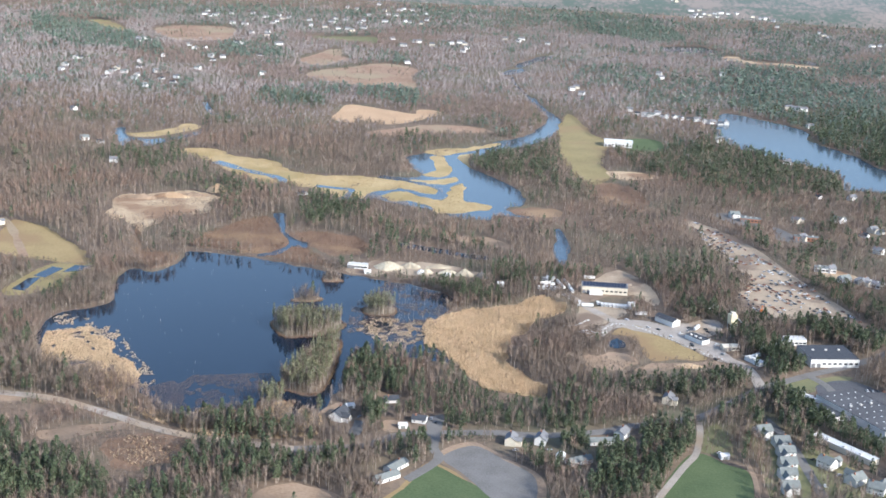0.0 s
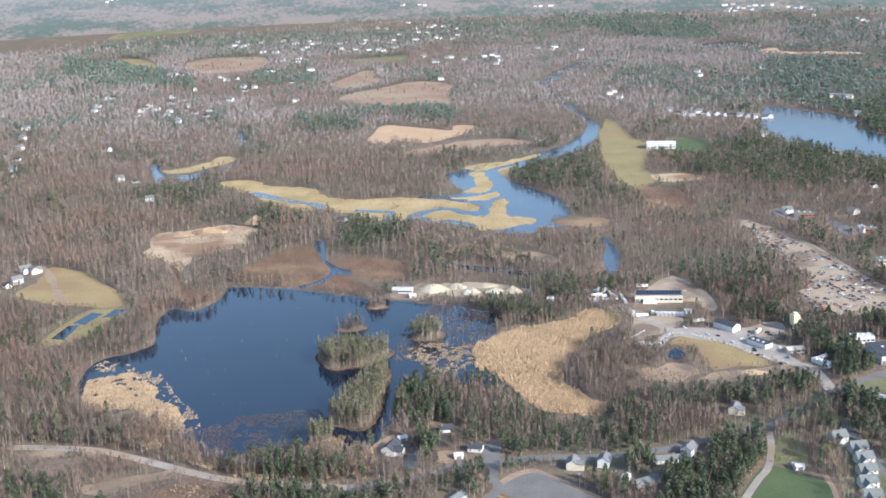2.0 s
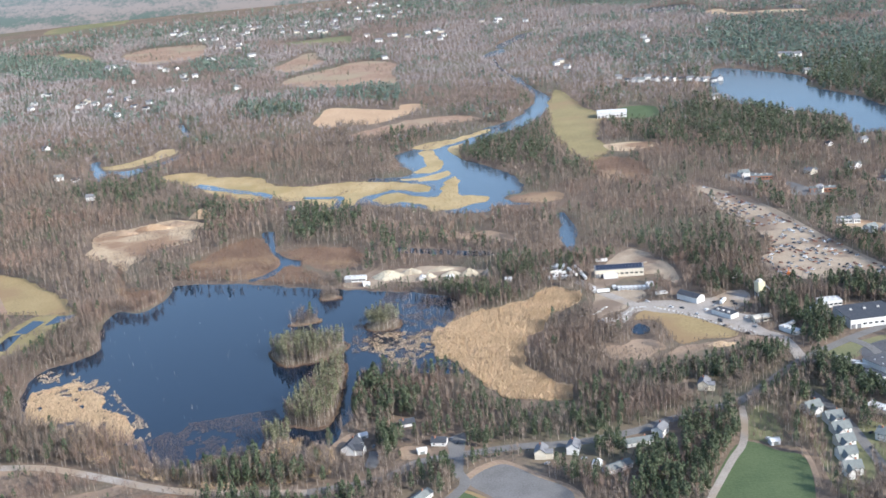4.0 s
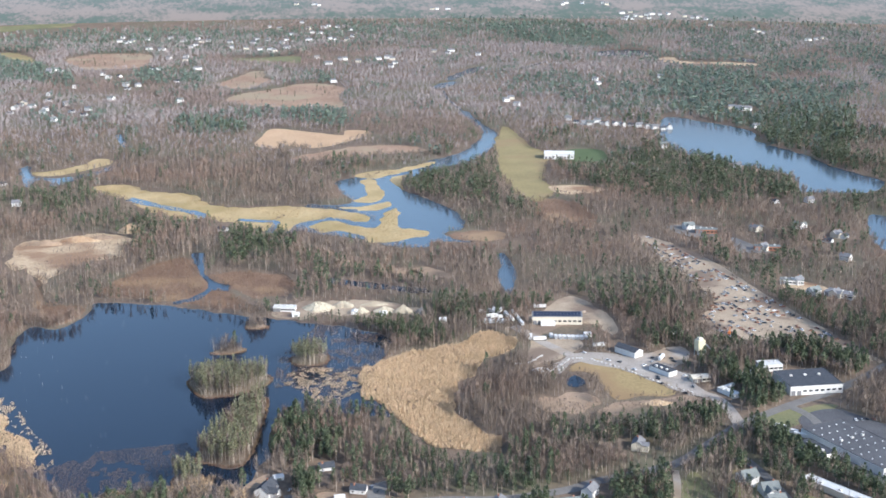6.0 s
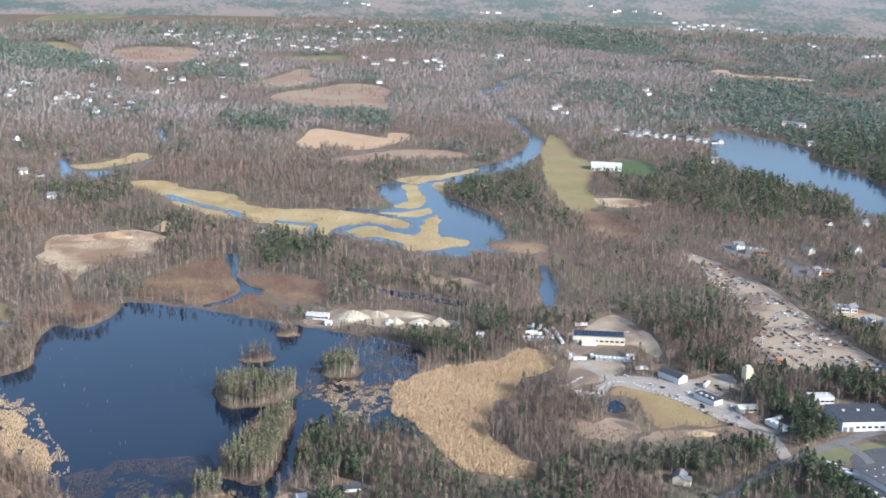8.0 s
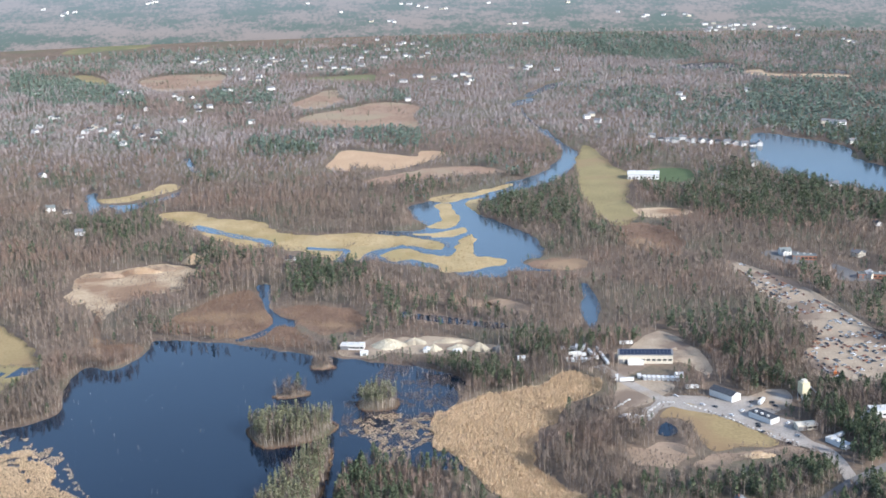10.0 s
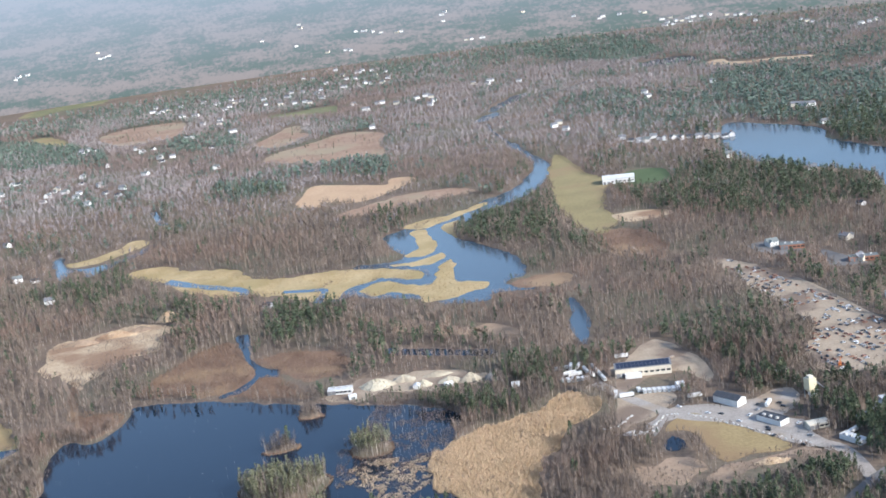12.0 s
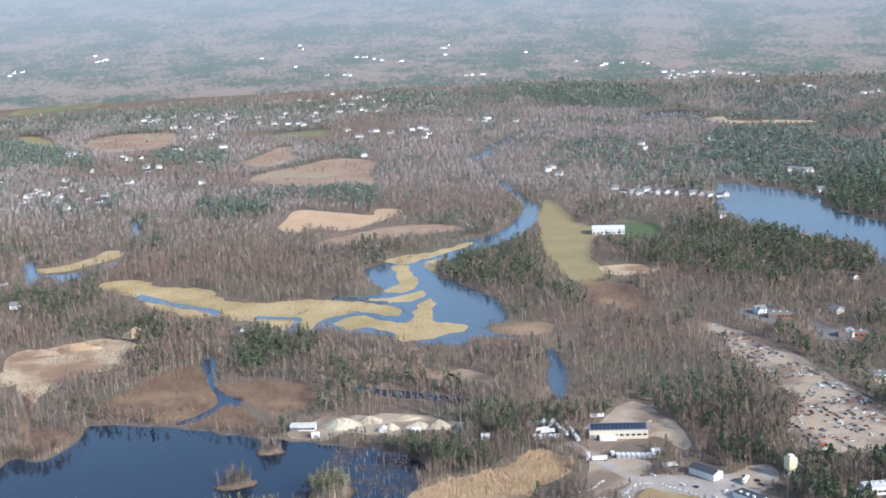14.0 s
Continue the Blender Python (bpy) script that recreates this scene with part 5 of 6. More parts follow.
def pallet_stack():
    """A stack of brown timber on bearers."""
    ob = tagged(base("timber_stack"), "brown timber stack in the works yard", "timber stack", "stacks in the works yard")
    for k in range(3):
        cuboid("bearer", -2 + 1.8 * k, -1.7 + 1.8 * k, -1, 1, 0, 0.25, M["car_dark"], ob)
    for k in range(3):
        cuboid("layer", -2.6 + 0.1 * k, 2.6 - 0.15 * k, -1.1, 1.1 - 0.1 * k, 0.25 + 0.55 * k, 0.77 + 0.55 * k, M["dirt"] if k % 2 else M["bark"], ob)
    return ob


STACK = pallet_stack()
STACK.matrix_basis = pose(217, 985, 0.12, 0, 0, 30)
for row in range(6):
    for k in range(7):
        x, y = 208 + k * 6.2 + row * 1.5, 1010 - row * 9 - k * 3.4
        if rr.random() < 0.75 and inside(WORKS_YARD, np.array([x]), np.array([y]))[0]:
            copy_thing(STACK, pose(x, y, 0.12, 0, 0, -28 + rr.uniform(-8, 8)))
for k in range(36):
    x, y = rr.uniform(160, 225), rr.uniform(890, 925)
    if inside(WORKS_YARD, np.array([x]), np.array([y]))[0]:
        copy_thing(rr.choice((STACK, BLOCK, BLOCK)), pose(x, y, 0.12, 0, 0, rr.uniform(0, 180)))
for k in range(40):
    x, y = rr.uniform(140, 172), rr.uniform(842, 905)
    if inside(WORKS_YARD, np.array([x]), np.array([y]))[0]:
        copy_thing(BLOCK, pose(x, y, 0.12, 0, 0, rr.uniform(0, 180)))


# ---- vehicles ----
def car(paint, label, group):
    """A saloon car: shaped body, cabin glass, roof and four wheels."""
    ob = tagged(base("car"), label, "car", group)
    bm = bmesh.new()
    side = [(-2.2, 0.35), (2.2, 0.35), (2.25, 0.75), (1.3, 0.95), (-1.7, 0.98), (-2.25, 0.85)]
    a = [bm.verts.new((x, -0.88, z)) for x, z in side]
    b = [bm.verts.new((x, 0.88, z)) for x, z in side]
    bm.faces.new(a)
    bm.faces.new(b[::-1])
    for i in range(6):
        bm.faces.new((a[i], b[i], b[(i + 1) % 6], a[(i + 1) % 6]))
    bmesh.ops.recalc_face_normals(bm, faces=bm.faces)
    part("body", bm, paint, ob)
    cuboid("cabin_glass", -1.7, 1.0, -0.8, 0.8, 0.96, 1.42, M["glass"], ob, top=0.78)
    cuboid("roof", -1.35, 0.65, -0.64, 0.64, 1.425, 1.47, paint, ob)
    for x in (-1.4, 1.4):
        for y in (-0.8, 0.8):
            bm = bmesh.new()
            bmesh.ops.create_cone(bm, cap_ends=True, segments=8, radius1=0.33, radius2=0.33, depth=0.2, matrix=Matrix.Translation((x, y, 0.33)) @ Matrix.Rotation(math.pi / 2, 4, "X"))
            part("wheel", bm, M["rubber"], ob)
    return ob


CARS = [car(M["car_white"], "white car parked among others", "parked cars"), car(M["car_grey"], "grey car parked among others", "parked cars"),
        car(M["car_dark"], "dark car parked among others", "parked cars"), car(M["car_rust"], "rusty brown car in the salvage yard", "parked cars")]
for k, ob in enumerate(CARS):
    ob.matrix_basis = pose(398 + 5 * k, 752, 0.16, 0, 0, 90)
along = np.array((0.311, -0.950))
cross = np.array((-0.950, -0.311))
yard = np.array(SALVAGE_YARD, float)
taken = 0
SCRAP = []
for row in range(17):
    for k in range(104):
        p = np.array((340, 1231)) + along * (k * 4.4) + cross * (row * 6.5 - 12 + (row // 2) * 2.5)
        p = p + np.array((rr.uniform(-0.8, 0.8), rr.uniform(-0.8, 0.8)))
        if not inside(yard, p[:1], p[1:])[0] or rr.random() < 0.34 or vnoise(p[0], p[1], 16, 8) < 0.36:
            continue
        if rr.random() < 0.34 and taken < 280:
            copy_thing(CARS[rr.choice((0, 1, 1, 2, 3, 3))], pose(p[0], p[1], 0.12, 0, 0, math.degrees(math.atan2(cross[1], cross[0])) + rr.uniform(-12, 12)))
            taken += 1
        else:
            SCRAP.append(p)
yard_cars = 0
for k in range(200):
    x, y = rr.uniform(190, 330), rr.uniform(790, 905)
    clear = all((x - cx) ** 2 + (y - cy) ** 2 > (0.8 * cr) ** 2 for cx, cy, cr in CLEARED if 180 < cx < 340)
    if yard_cars < 16 and clear and inside(WORKS_YARD, np.array([x]), np.array([y]))[0] and not inside(BALL_FIELD, np.array([x]), np.array([y]))[0]:
        copy_thing(CARS[rr.choice((0, 1, 2, 2))], pose(x, y, 0.24, 0, 0, rr.choice((-45, 45, 130)) + rr.uniform(-8, 8)))
        yard_cars += 1
for x, y, turn in ((-70, 680, 70), (-66, 668, 80), (-8, 680, 85), (-4, 674, 80), (62, 636, 20), (90, 638, 10), (292, 640, 80), (298, 618, 85), (289, 664, 70), (301, 600, 90), (305, 636, 40), (318, 615, 30), (230, 641, 0)):
    copy_thing(CARS[rr.choice((0, 1, 2))], pose(x, y, 0.27, 0, 0, turn))


def trailer(label):
    """A white box trailer: box, chassis, landing legs, wheels."""
    ob = tagged(base("trailer"), label, "trailer", "white trailers")
    cuboid("box", -6, 6, -1.25, 1.25, 1.15, 3.9, M["white"], ob)
    cuboid("chassis", -5.6, 5.8, -0.5, 0.5, 0.8, 1.15, M["car_dark"], ob)
    cuboid("rear_door", 6.0, 6.05, -1.1, 1.1, 1.25, 3.8, M["car_grey"], ob)
    for y in (-0.8, 0.8):
        cuboid("landing_leg", -4, -3.8, y - 0.1, y + 0.1, 0, 0.8, M["car_grey"], ob)
        for x in (4.2, 5.3):
            bm = bmesh.new()
            bmesh.ops.create_cone(bm, cap_ends=True, segments=8, radius1=0.5, radius2=0.5, depth=0.4, matrix=Matrix.Translation((x, y * 1.25, 0.5)) @ Matrix.Rotation(math.pi / 2, 4, "X"))
            part("wheel", bm, M["rubber"], ob)
    return ob


TRAILER = trailer("white box trailer standing in a yard")
TRAILER.matrix_basis = pose(330, 742, 0.2, 0, 0, -35)
for x, y, turn in ((335, 735, -35), (341, 728, -35), (112, 992, 5), (121, 993, 80), (128, 992, 70), (133, 982, 100), (137, 972, 105), (142, 985, 98), (144, 972, 98), (146, 960, 98), (118, 980, 15), (122, 976, 10),
                   (159, 921, 4), (150, 925, 80), (215, 903, 5), (300, 925, 10), (172, 1000, 0), (268, 872, 60), (330, 832, 20), (345, 838, 25), (352, 846, 20), (312, 812, 40)):
    copy_thing(TRAILER, pose(x, y, 0.12, 0, 0, turn))
    CLEARED.append((x, y, 5))


def container(label):
    """A ribbed white container with doors."""
    ob = tagged(base("container"), label, "container", "white containers in a row")
    cuboid("box", -1.5, 1.5, -3.2, 3.2, 0.1, 2.9, M["white"], ob)
    for x in (-0.75, 0.75):
        cuboid("door", x - 0.68, x + 0.68, -3.26, -3.2, 0.2, 2.75, M["car_grey"], ob)
    for k in range(6):
        for s in (-1, 1):
            cuboid("rib", s * 1.53 - 0.04, s * 1.53 + 0.04, -2.8 + k * 1.1, -2.6 + k * 1.1, 0.2, 2.8, M["white"], ob)
    return ob


BOXCAR = container("white container in a row by the works road")
BOXCAR.matrix_basis = pose(172, 929, 0.12, 0, 0, 3)
for k in range(1, 9):
    copy_thing(BOXCAR, pose(172 + 4.2 * k, 926 - 0.6 * k, 0.12, 0, 0, 3))
for k in range(6):
    copy_thing(BOXCAR, pose(110 + 4.5 * k, 968 - 0.4 * k, 0.12, 0, 0, 6))
CLEARED.append((188, 925, 20))
CLEARED.append((122, 965, 14))


def excavator():
    ob = tagged(base("excavator"), "orange excavator in the salvage yard", "excavator")
    for y in (-1.1, 1.1):
        cuboid("track", -1.9, 1.9, y - 0.3, y + 0.3, 0, 0.9, M["rubber"], ob)
    cuboid("cab", -1.6, 1.5, -1.3, 1.3, 0.95, 2.9, M["orange"], ob, top=0.9)
    bm = bmesh.new()
    v = box(bm, 1.2, 6, -0.25, 0.25, 1.6, 2.2)
    for p in v:
        p.co.z += 3.2 * (p.co.x - 1.2) / 4.8
    part("boom", bm, M["orange"], ob)
    cuboid("stick", 5.8, 6.3, -0.2, 0.2, 1.2, 5.6, M["orange"], ob)
    cuboid("bucket", 5.4, 6.7, -0.6, 0.6, 0.4, 1.3, M["car_dark"], ob, top=0.7)
    return ob


excavator().matrix_basis = pose(352, 922, 0.12, 0, 0, 70)
OPEN = [o for n, o in AREAS if n not in ("island", "pine_point_ground", "shrub_marsh", "red_heath", "upper_lawn", "verge", "scrub_ground", "shore_bank", "sand_spit")]
for src, label in HOUSES:
    tagged(src, label + " among bare trees", "house", "houses in the western woods")
for k, (x, y) in enumerate(((-905, 2660), (-520, 2480), (-640, 2440), (-820, 2230))):
    HOUSES[k][0].matrix_basis = pose(x, y, 0, 0, 0, 30 * k)
    CLEARED.append((x, y - 4, 14))


def clear_of(x, y, keep=2.0):
    """Where trees may stand: off water, fields, roads and cleared circles, or on the islets."""
    ok = np.ones(len(x), bool)
    for o in OPEN:
        lo, hi = o.min(0) - 1, o.max(0) + 1
        near = np.nonzero((x > lo[0]) & (x < hi[0]) & (y > lo[1]) & (y < hi[1]))[0]
        if len(near):
            ok[near] &= ~inside(o, x[near], y[near])
    for o in WOODED:
        ok |= inside(o, x, y)
    for cx, cy, r in CLEARED:
        ok &= (x - cx) ** 2 + (y - cy) ** 2 > r * r
    return ok


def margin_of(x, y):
    """The low scrubby margin, some twenty metres deep, on the camera's side of open land and water, keeping them in
    view.
    """
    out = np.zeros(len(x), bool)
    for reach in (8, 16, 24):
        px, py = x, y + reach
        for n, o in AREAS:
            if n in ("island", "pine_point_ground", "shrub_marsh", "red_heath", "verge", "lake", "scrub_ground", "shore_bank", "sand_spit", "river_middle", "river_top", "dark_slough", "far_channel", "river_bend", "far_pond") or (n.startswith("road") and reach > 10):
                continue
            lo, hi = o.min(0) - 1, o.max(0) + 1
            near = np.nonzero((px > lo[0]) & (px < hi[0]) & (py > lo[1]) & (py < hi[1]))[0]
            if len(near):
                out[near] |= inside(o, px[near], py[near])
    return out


def scatter(y0, y1, cell, margin=70, side=0.56):
    """Uneven places in the wedge of country between two distances."""
    wide = side * y1 + margin
    gx, gy = np.meshgrid(np.arange(-wide, wide, cell), np.arange(y0, y1, cell))
    x = gx.ravel() + (rng.random(gx.size) - 0.5) * cell * 1.3
    y = gy.ravel() + (rng.random(gx.size) - 0.5) * cell * 1.3
    keep = np.abs(x) < side * y + margin
    x, y = x[keep], y[keep]
    ok = clear_of(x, y)
    return x[ok], y[ok]


def kinds(x, y):
    """Chance of a conifer at each place, from the stands in the plan and from broad drifts."""
    drift = vnoise(x, y, 90, 11) * 0.6 + vnoise(x, y, 35, 12) * 0.4
    p = np.clip((drift - 0.56) * 2.4, 0.02, 0.4)
    east = np.clip((x - 0.20 * y) / (0.12 * y), 0, 1) * np.clip((y - 1250) / 400, 0, 1)
    p = np.maximum(p, east * np.clip((drift - 0.36) * 2.6, 0.06, 0.6))
    far = np.clip((y - 2900) / 600, 0, 1)
    p = np.maximum(p, far * np.clip((vnoise(x, y, 420, 15) * 0.7 + vnoise(x, y, 130, 16) * 0.3 - 0.46) * 5, 0, 0.7))
    for o, chance in STANDS:
        a = inside(o, x, y)
        p[a] = np.clip(chance * (0.55 + 0.9 * drift[a]), 0.01, 0.92)
    marsh = inside(SHRUB_MARSH, x, y) | inside(RED_HEATH, x, y) | inside(SAND_SPIT, x, y)
    p[marsh] = 0.02
    return p, marsh


PINE_NEAR = [pine_template(s, 125, 0.058, 0.155, 0.28) for s in (1, 2, 3, 4)]
PINE_MEDIUM = [pine_template(s, 40, 0.100, 0.155, 0.24, 0.014, 0.42) for s in (5, 6, 7)]
PINE_FAR = [pine_template(s, 16, 0.22, 0.24, 0.15, 0.012, 0.3) for s in (8, 9, 10)]
CEDAR_NEAR = [pine_template(s, 46, 0.046, 0.075, 0.46, 0.013) for s in (11, 12, 13)]
BARE_NEAR = [bare_template(s, 32, 0.012, 0.33, 0.015) for s in (21, 22, 23, 24)]
BARE_MEDIUM = [bare_template(s, 18, 0.019, 0.34, 0.018) for s in (25, 26, 27)]
BARE_FAR = [bare_template(s, 11, 0.034, 0.46, 0.012) for s in (28, 29, 30)]
LONE_X, LONE_Y, LONE_SIZE, LONE_PINE = [], [], [], []

for name, y0, y1, cell, pine, bare, tall in (
        ("near", 430, 1010, 4.4, PINE_NEAR, BARE_NEAR, 1.0),
        ("middle", 1010, 2000, 6.8, PINE_MEDIUM, BARE_MEDIUM, 1.0),
        ("far", 1500, 3200, 10.3, PINE_FAR, BARE_FAR, 0.95),
        ("remote", 3200, 4150, 13.5, PINE_FAR, BARE_FAR, 1.15)):
    x, y = scatter(y0, y1, cell)
    p, marsh = kinds(x, y)
    thin = vnoise(x, y, 28, 31) * 0.6 + vnoise(x, y, 9, 32) * 0.4
    keep = (thin > 0.2) & (rng.random(len(x)) > np.clip((np.hypot(x, y - 220) - 3250) / 380, 0, 1))
    blend = np.clip((y - 1500) / 500, 0, 1)
    if name == "middle":
        keep &= rng.random(len(x)) > blend
    if name == "far":
        keep &= rng.random(len(x)) < blend
    for o in CEDARS:
        keep &= ~inside(o, x, y)
    x, y, p, marsh = x[keep], y[keep], p[keep], marsh[keep]
    conifer = rng.random(len(x)) < p
    size = (0.72 + 0.5 * rng.random(len(x))) * (0.8 + 0.4 * vnoise(x, y, 60, 41)) * tall
    size = np.where(marsh, size * 0.28, size)
    # trees shortened where they would hide open land from the camera
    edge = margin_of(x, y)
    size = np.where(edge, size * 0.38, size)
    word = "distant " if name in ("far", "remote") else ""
    rest = np.ones(len(x), bool)
    if name == "near":
        for flag in (True, False):
            first = np.nonzero((conifer == flag) & (np.abs(x) < 0.5 * y))[0]
            first = first[np.argsort(y[first])][:200]
            rest[first] = False
            LONE_X += list(x[first])
            LONE_Y += list(y[first])
            LONE_SIZE += list(size[first])
            LONE_PINE += [flag] * len(first)
    z = np.zeros(len(x))
    a = conifer & rest
    # far woods take the foliage colours with haze mixed in
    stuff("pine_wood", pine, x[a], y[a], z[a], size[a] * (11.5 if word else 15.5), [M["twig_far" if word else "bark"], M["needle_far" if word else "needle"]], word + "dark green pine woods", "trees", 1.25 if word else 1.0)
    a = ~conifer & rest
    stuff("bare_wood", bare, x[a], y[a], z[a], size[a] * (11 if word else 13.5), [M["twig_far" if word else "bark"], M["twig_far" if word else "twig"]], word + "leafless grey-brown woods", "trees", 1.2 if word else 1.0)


def lone_tree(template, materials, name, label, category):
    """One tree of the nearest rows: trunk and crown."""
    ob = tagged(base(name), label, category, "nearest trees of the wood")
    v, f, m = template
    for k, piece in enumerate(("trunk", "crown")):
        me = bpy.data.meshes.new(piece)
        used = f[m == k]
        ids = np.unique(used)
        remap = {int(q): i for i, q in enumerate(ids)}
        me.from_pydata([tuple(v[q]) for q in ids], [], [[remap[int(q)] for q in t] for t in used])
        me.materials.append(materials[k])
        new(piece, me).parent = ob
    return ob


LONE = {True: [lone_tree(t, (M["bark"], M["needle"]), "pine_tree", "dark green pine with a ragged crown", "pine tree") for t in PINE_NEAR],
        False: [lone_tree(t, (M["bark"], M["twig"]), "bare_tree", "leafless grey-brown tree in the wood", "tree") for t in BARE_NEAR]}
used = {True: 0, False: 0}
for x, y, s, flag in zip(LONE_X, LONE_Y, LONE_SIZE, LONE_PINE):
    k = used[flag]
    used[flag] += 1
    high = s * (15.5 if flag else 13.5)
    m = pose(x, y, 0, 0, 0, rng.random() * 360)
    src = LONE[flag][k % 4]
    if k < 4:
        src.matrix_basis, src.scale = m, (high, high, high)
    else:
        copy_thing(src, m)

# the wooded islets, thick to their edges
for o in CEDARS:
    p = np.asarray(o, float)
    gx, gy = np.meshgrid(np.arange(p[:, 0].min(), p[:, 0].max(), 3.0), np.arange(p[:, 1].min(), p[:, 1].max(), 3.4))
    x, y = gx.ravel() + rng.uniform(-1.5, 1.5, gx.size), gy.ravel() + rng.uniform(-1.5, 1.5, gx.size)
    k = inside(p, x, y)
    x, y = x[k], y[k]
    green = rng.random(len(x)) < 0.74
    for flag, kind, mats, label in ((True, CEDAR_NEAR, [M["bark"], M["cedar"]], "slender olive-green trees with pale trunks"), (False, BARE_NEAR, [M["bark"], M["twig"]], "thin leafless trees on the islet")):
        a = green == flag
        stuff("islet_trees", kind, x[a], y[a], np.full(a.sum(), 0.3), (15 if flag else 13) + 6 * rng.random(a.sum()), mats, label, "trees")

# outer woods all round, plain and open
gx, gy = np.meshgrid(np.arange(-1700, 1700, 25.0), np.arange(-900, 2300, 25.0))
x, y = gx.ravel() + rng.uniform(-12, 12, gx.size), gy.ravel() + rng.uniform(-12, 12, gx.size)
k = ((y < 425) | (np.abs(x) > 0.56 * y + 75)) & clear_of(x, y) & (np.hypot(x, y - 220) < 2600)
x, y = x[k], y[k]
green = rng.random(len(x)) < 0.3
for flag, kind, mats, label in ((True, PINE_FAR, [M["bark"], M["needle"]], "open pine woods all round"), (False, BARE_FAR, [M["bark"], M["twig"]], "open leafless woods all round")):
    a = green == flag
    stuff("outer_wood", kind, x[a], y[a], np.zeros(a.sum()), 11 + 5 * rng.random(a.sum()), mats, label, "trees")

# ---- reeds, dead trees and litter of the lake ----
def reed_template(seed, blades, spread):
    """Unit-high tuft of dry blades."""
    r = np.random.default_rng(seed)
    v, f = [], []
    for i in range(blades):
        a, d = r.random() * 6.283, r.random() * spread
        b = r.random() * 6.283
        p = np.array([math.cos(a) * d, math.sin(a) * d, 0])
        w = np.array([math.cos(b), math.sin(b), 0]) * 0.07
        q = p + np.array([(r.random() - 0.5) * 0.5, (r.random() - 0.5) * 0.5, 0.6 + 0.4 * r.random()])
        n = len(v)
        v += [tuple(p - w), tuple(p + w), tuple(q)]
        f.append((n, n + 1, n + 2))
    return np.array(v), np.array(f), np.zeros(len(f), int)


REED = [reed_template(s, 13, 0.6) for s in (51, 52, 53)]
CLUMP = [reed_template(s, 14, 0.9) for s in (54, 55, 56)]
POLE = [bare_template(s, 5, 0.006, 0.12, 0.016) for s in (61, 62, 63)]
MARSH_BUSH = [bare_template(s, 18, 0.03, 0.5, 0.01) for s in (64, 65)]


def fill(poly, cell, low=0.0, size=12, seed=71, grow=0.0):
    """Uneven places in an outline, in drifts where low is over nought."""
    p = np.asarray(poly, float)
    lo, hi = p.min(0) - grow, p.max(0) + grow
    gx, gy = np.meshgrid(np.arange(lo[0], hi[0], cell), np.arange(lo[1], hi[1], cell))
    x = gx.ravel() + (rng.random(gx.size) - 0.5) * cell * 1.4
    y = gy.ravel() + (rng.random(gx.size) - 0.5) * cell * 1.4
    k = inside(p, x, y) & (vnoise(x, y, size, seed) * 0.65 + vnoise(x, y, size * 0.35, seed + 1) * 0.35 >= low)
    return x[k], y[k]


def scatter_stuff(name, templates, poly, cell, low, high, materials, label, category, z=0.1, size=12, seed=71, wide=1.0):
    x, y = fill(poly, cell, low, size, seed)
    wet = inside(MARSH_STREAM, x, y)
    x, y = x[~wet], y[~wet]
    return stuff(name, templates, x, y, np.full(len(x), z), high * (0.6 + 0.8 * rng.random(len(x))), materials, label, category, wide)


scatter_stuff("reeds", REED, [o for n, o in AREAS if n == "reed_bed"][0], 1.6, 0.0, 2.6, [M["reed_blade"]], "tall dry golden reeds", "reeds", 0.45)
scatter_stuff("reeds", REED, REEDS_WEST, 1.15, 0.30, 1.6, [M["reed_blade"]], "tall dry golden reeds in shallow water", "reeds", 0.2, 10)
scatter_stuff("reed_clumps", CLUMP, REED_SCATTER, 1.2, 0.50, 1.0, [M["reed_blade"]], "broken reed clumps floating on dark water", "reeds", 0.08, 5, 75)
scatter_stuff("reed_clumps", CLUMP, REED_RAFTS, 1.2, 0.56, 0.9, [M["reed_blade"]], "small golden reed rafts on dark water", "reeds", 0.1, 7, 79)
scatter_stuff("reed_clumps", CLUMP, DEBRIS, 1.15, 0.38, 0.6, [M["shrub"]], "brown sunken litter in shallow water", "litter", 0.06, 16, 77)
scatter_stuff("marsh_bushes", MARSH_BUSH, SHRUB_MARSH, 2.4, 0.15, 2.4, [M["bark"], M["shrub"]], "low red-brown bushes in the marsh", "bushes", 0.1)
scatter_stuff("marsh_bushes", MARSH_BUSH, RED_HEATH, 4.0, 0.2, 2.6, [M["bark"], M["shrub"]], "low red-brown heath bushes", "bushes", 0.1)

# wrecks too many to count, in the same rows
def wreck(k):
    hull = [(-2.2, -0.85, 0.2), (2.2, -0.85, 0.2), (2.2, 0.85, 0.2), (-2.2, 0.85, 0.2), (-2.1, -0.85, 0.95), (2.1, -0.85, 0.9), (2.1, 0.85, 0.9), (-2.1, 0.85, 0.95), (-1.3, -0.65, 1.42), (0.7, -0.65, 1.42), (0.7, 0.65, 1.42), (-1.3, 0.65, 1.42)]
    quads = [(0, 1, 5, 4), (1, 2, 6, 5), (2, 3, 7, 6), (3, 0, 4, 7), (4, 5, 9, 8), (5, 6, 10, 9), (6, 7, 11, 10), (7, 4, 8, 11), (8, 9, 10, 11)]
    tris, ms = [], []
    for i, (a, b, c, d) in enumerate(quads):
        tris += [(a, b, c), (a, c, d)]
        ms += [4 if 4 <= i <= 7 else k] * 2
    return np.array(hull), np.array(tris), np.array(ms)


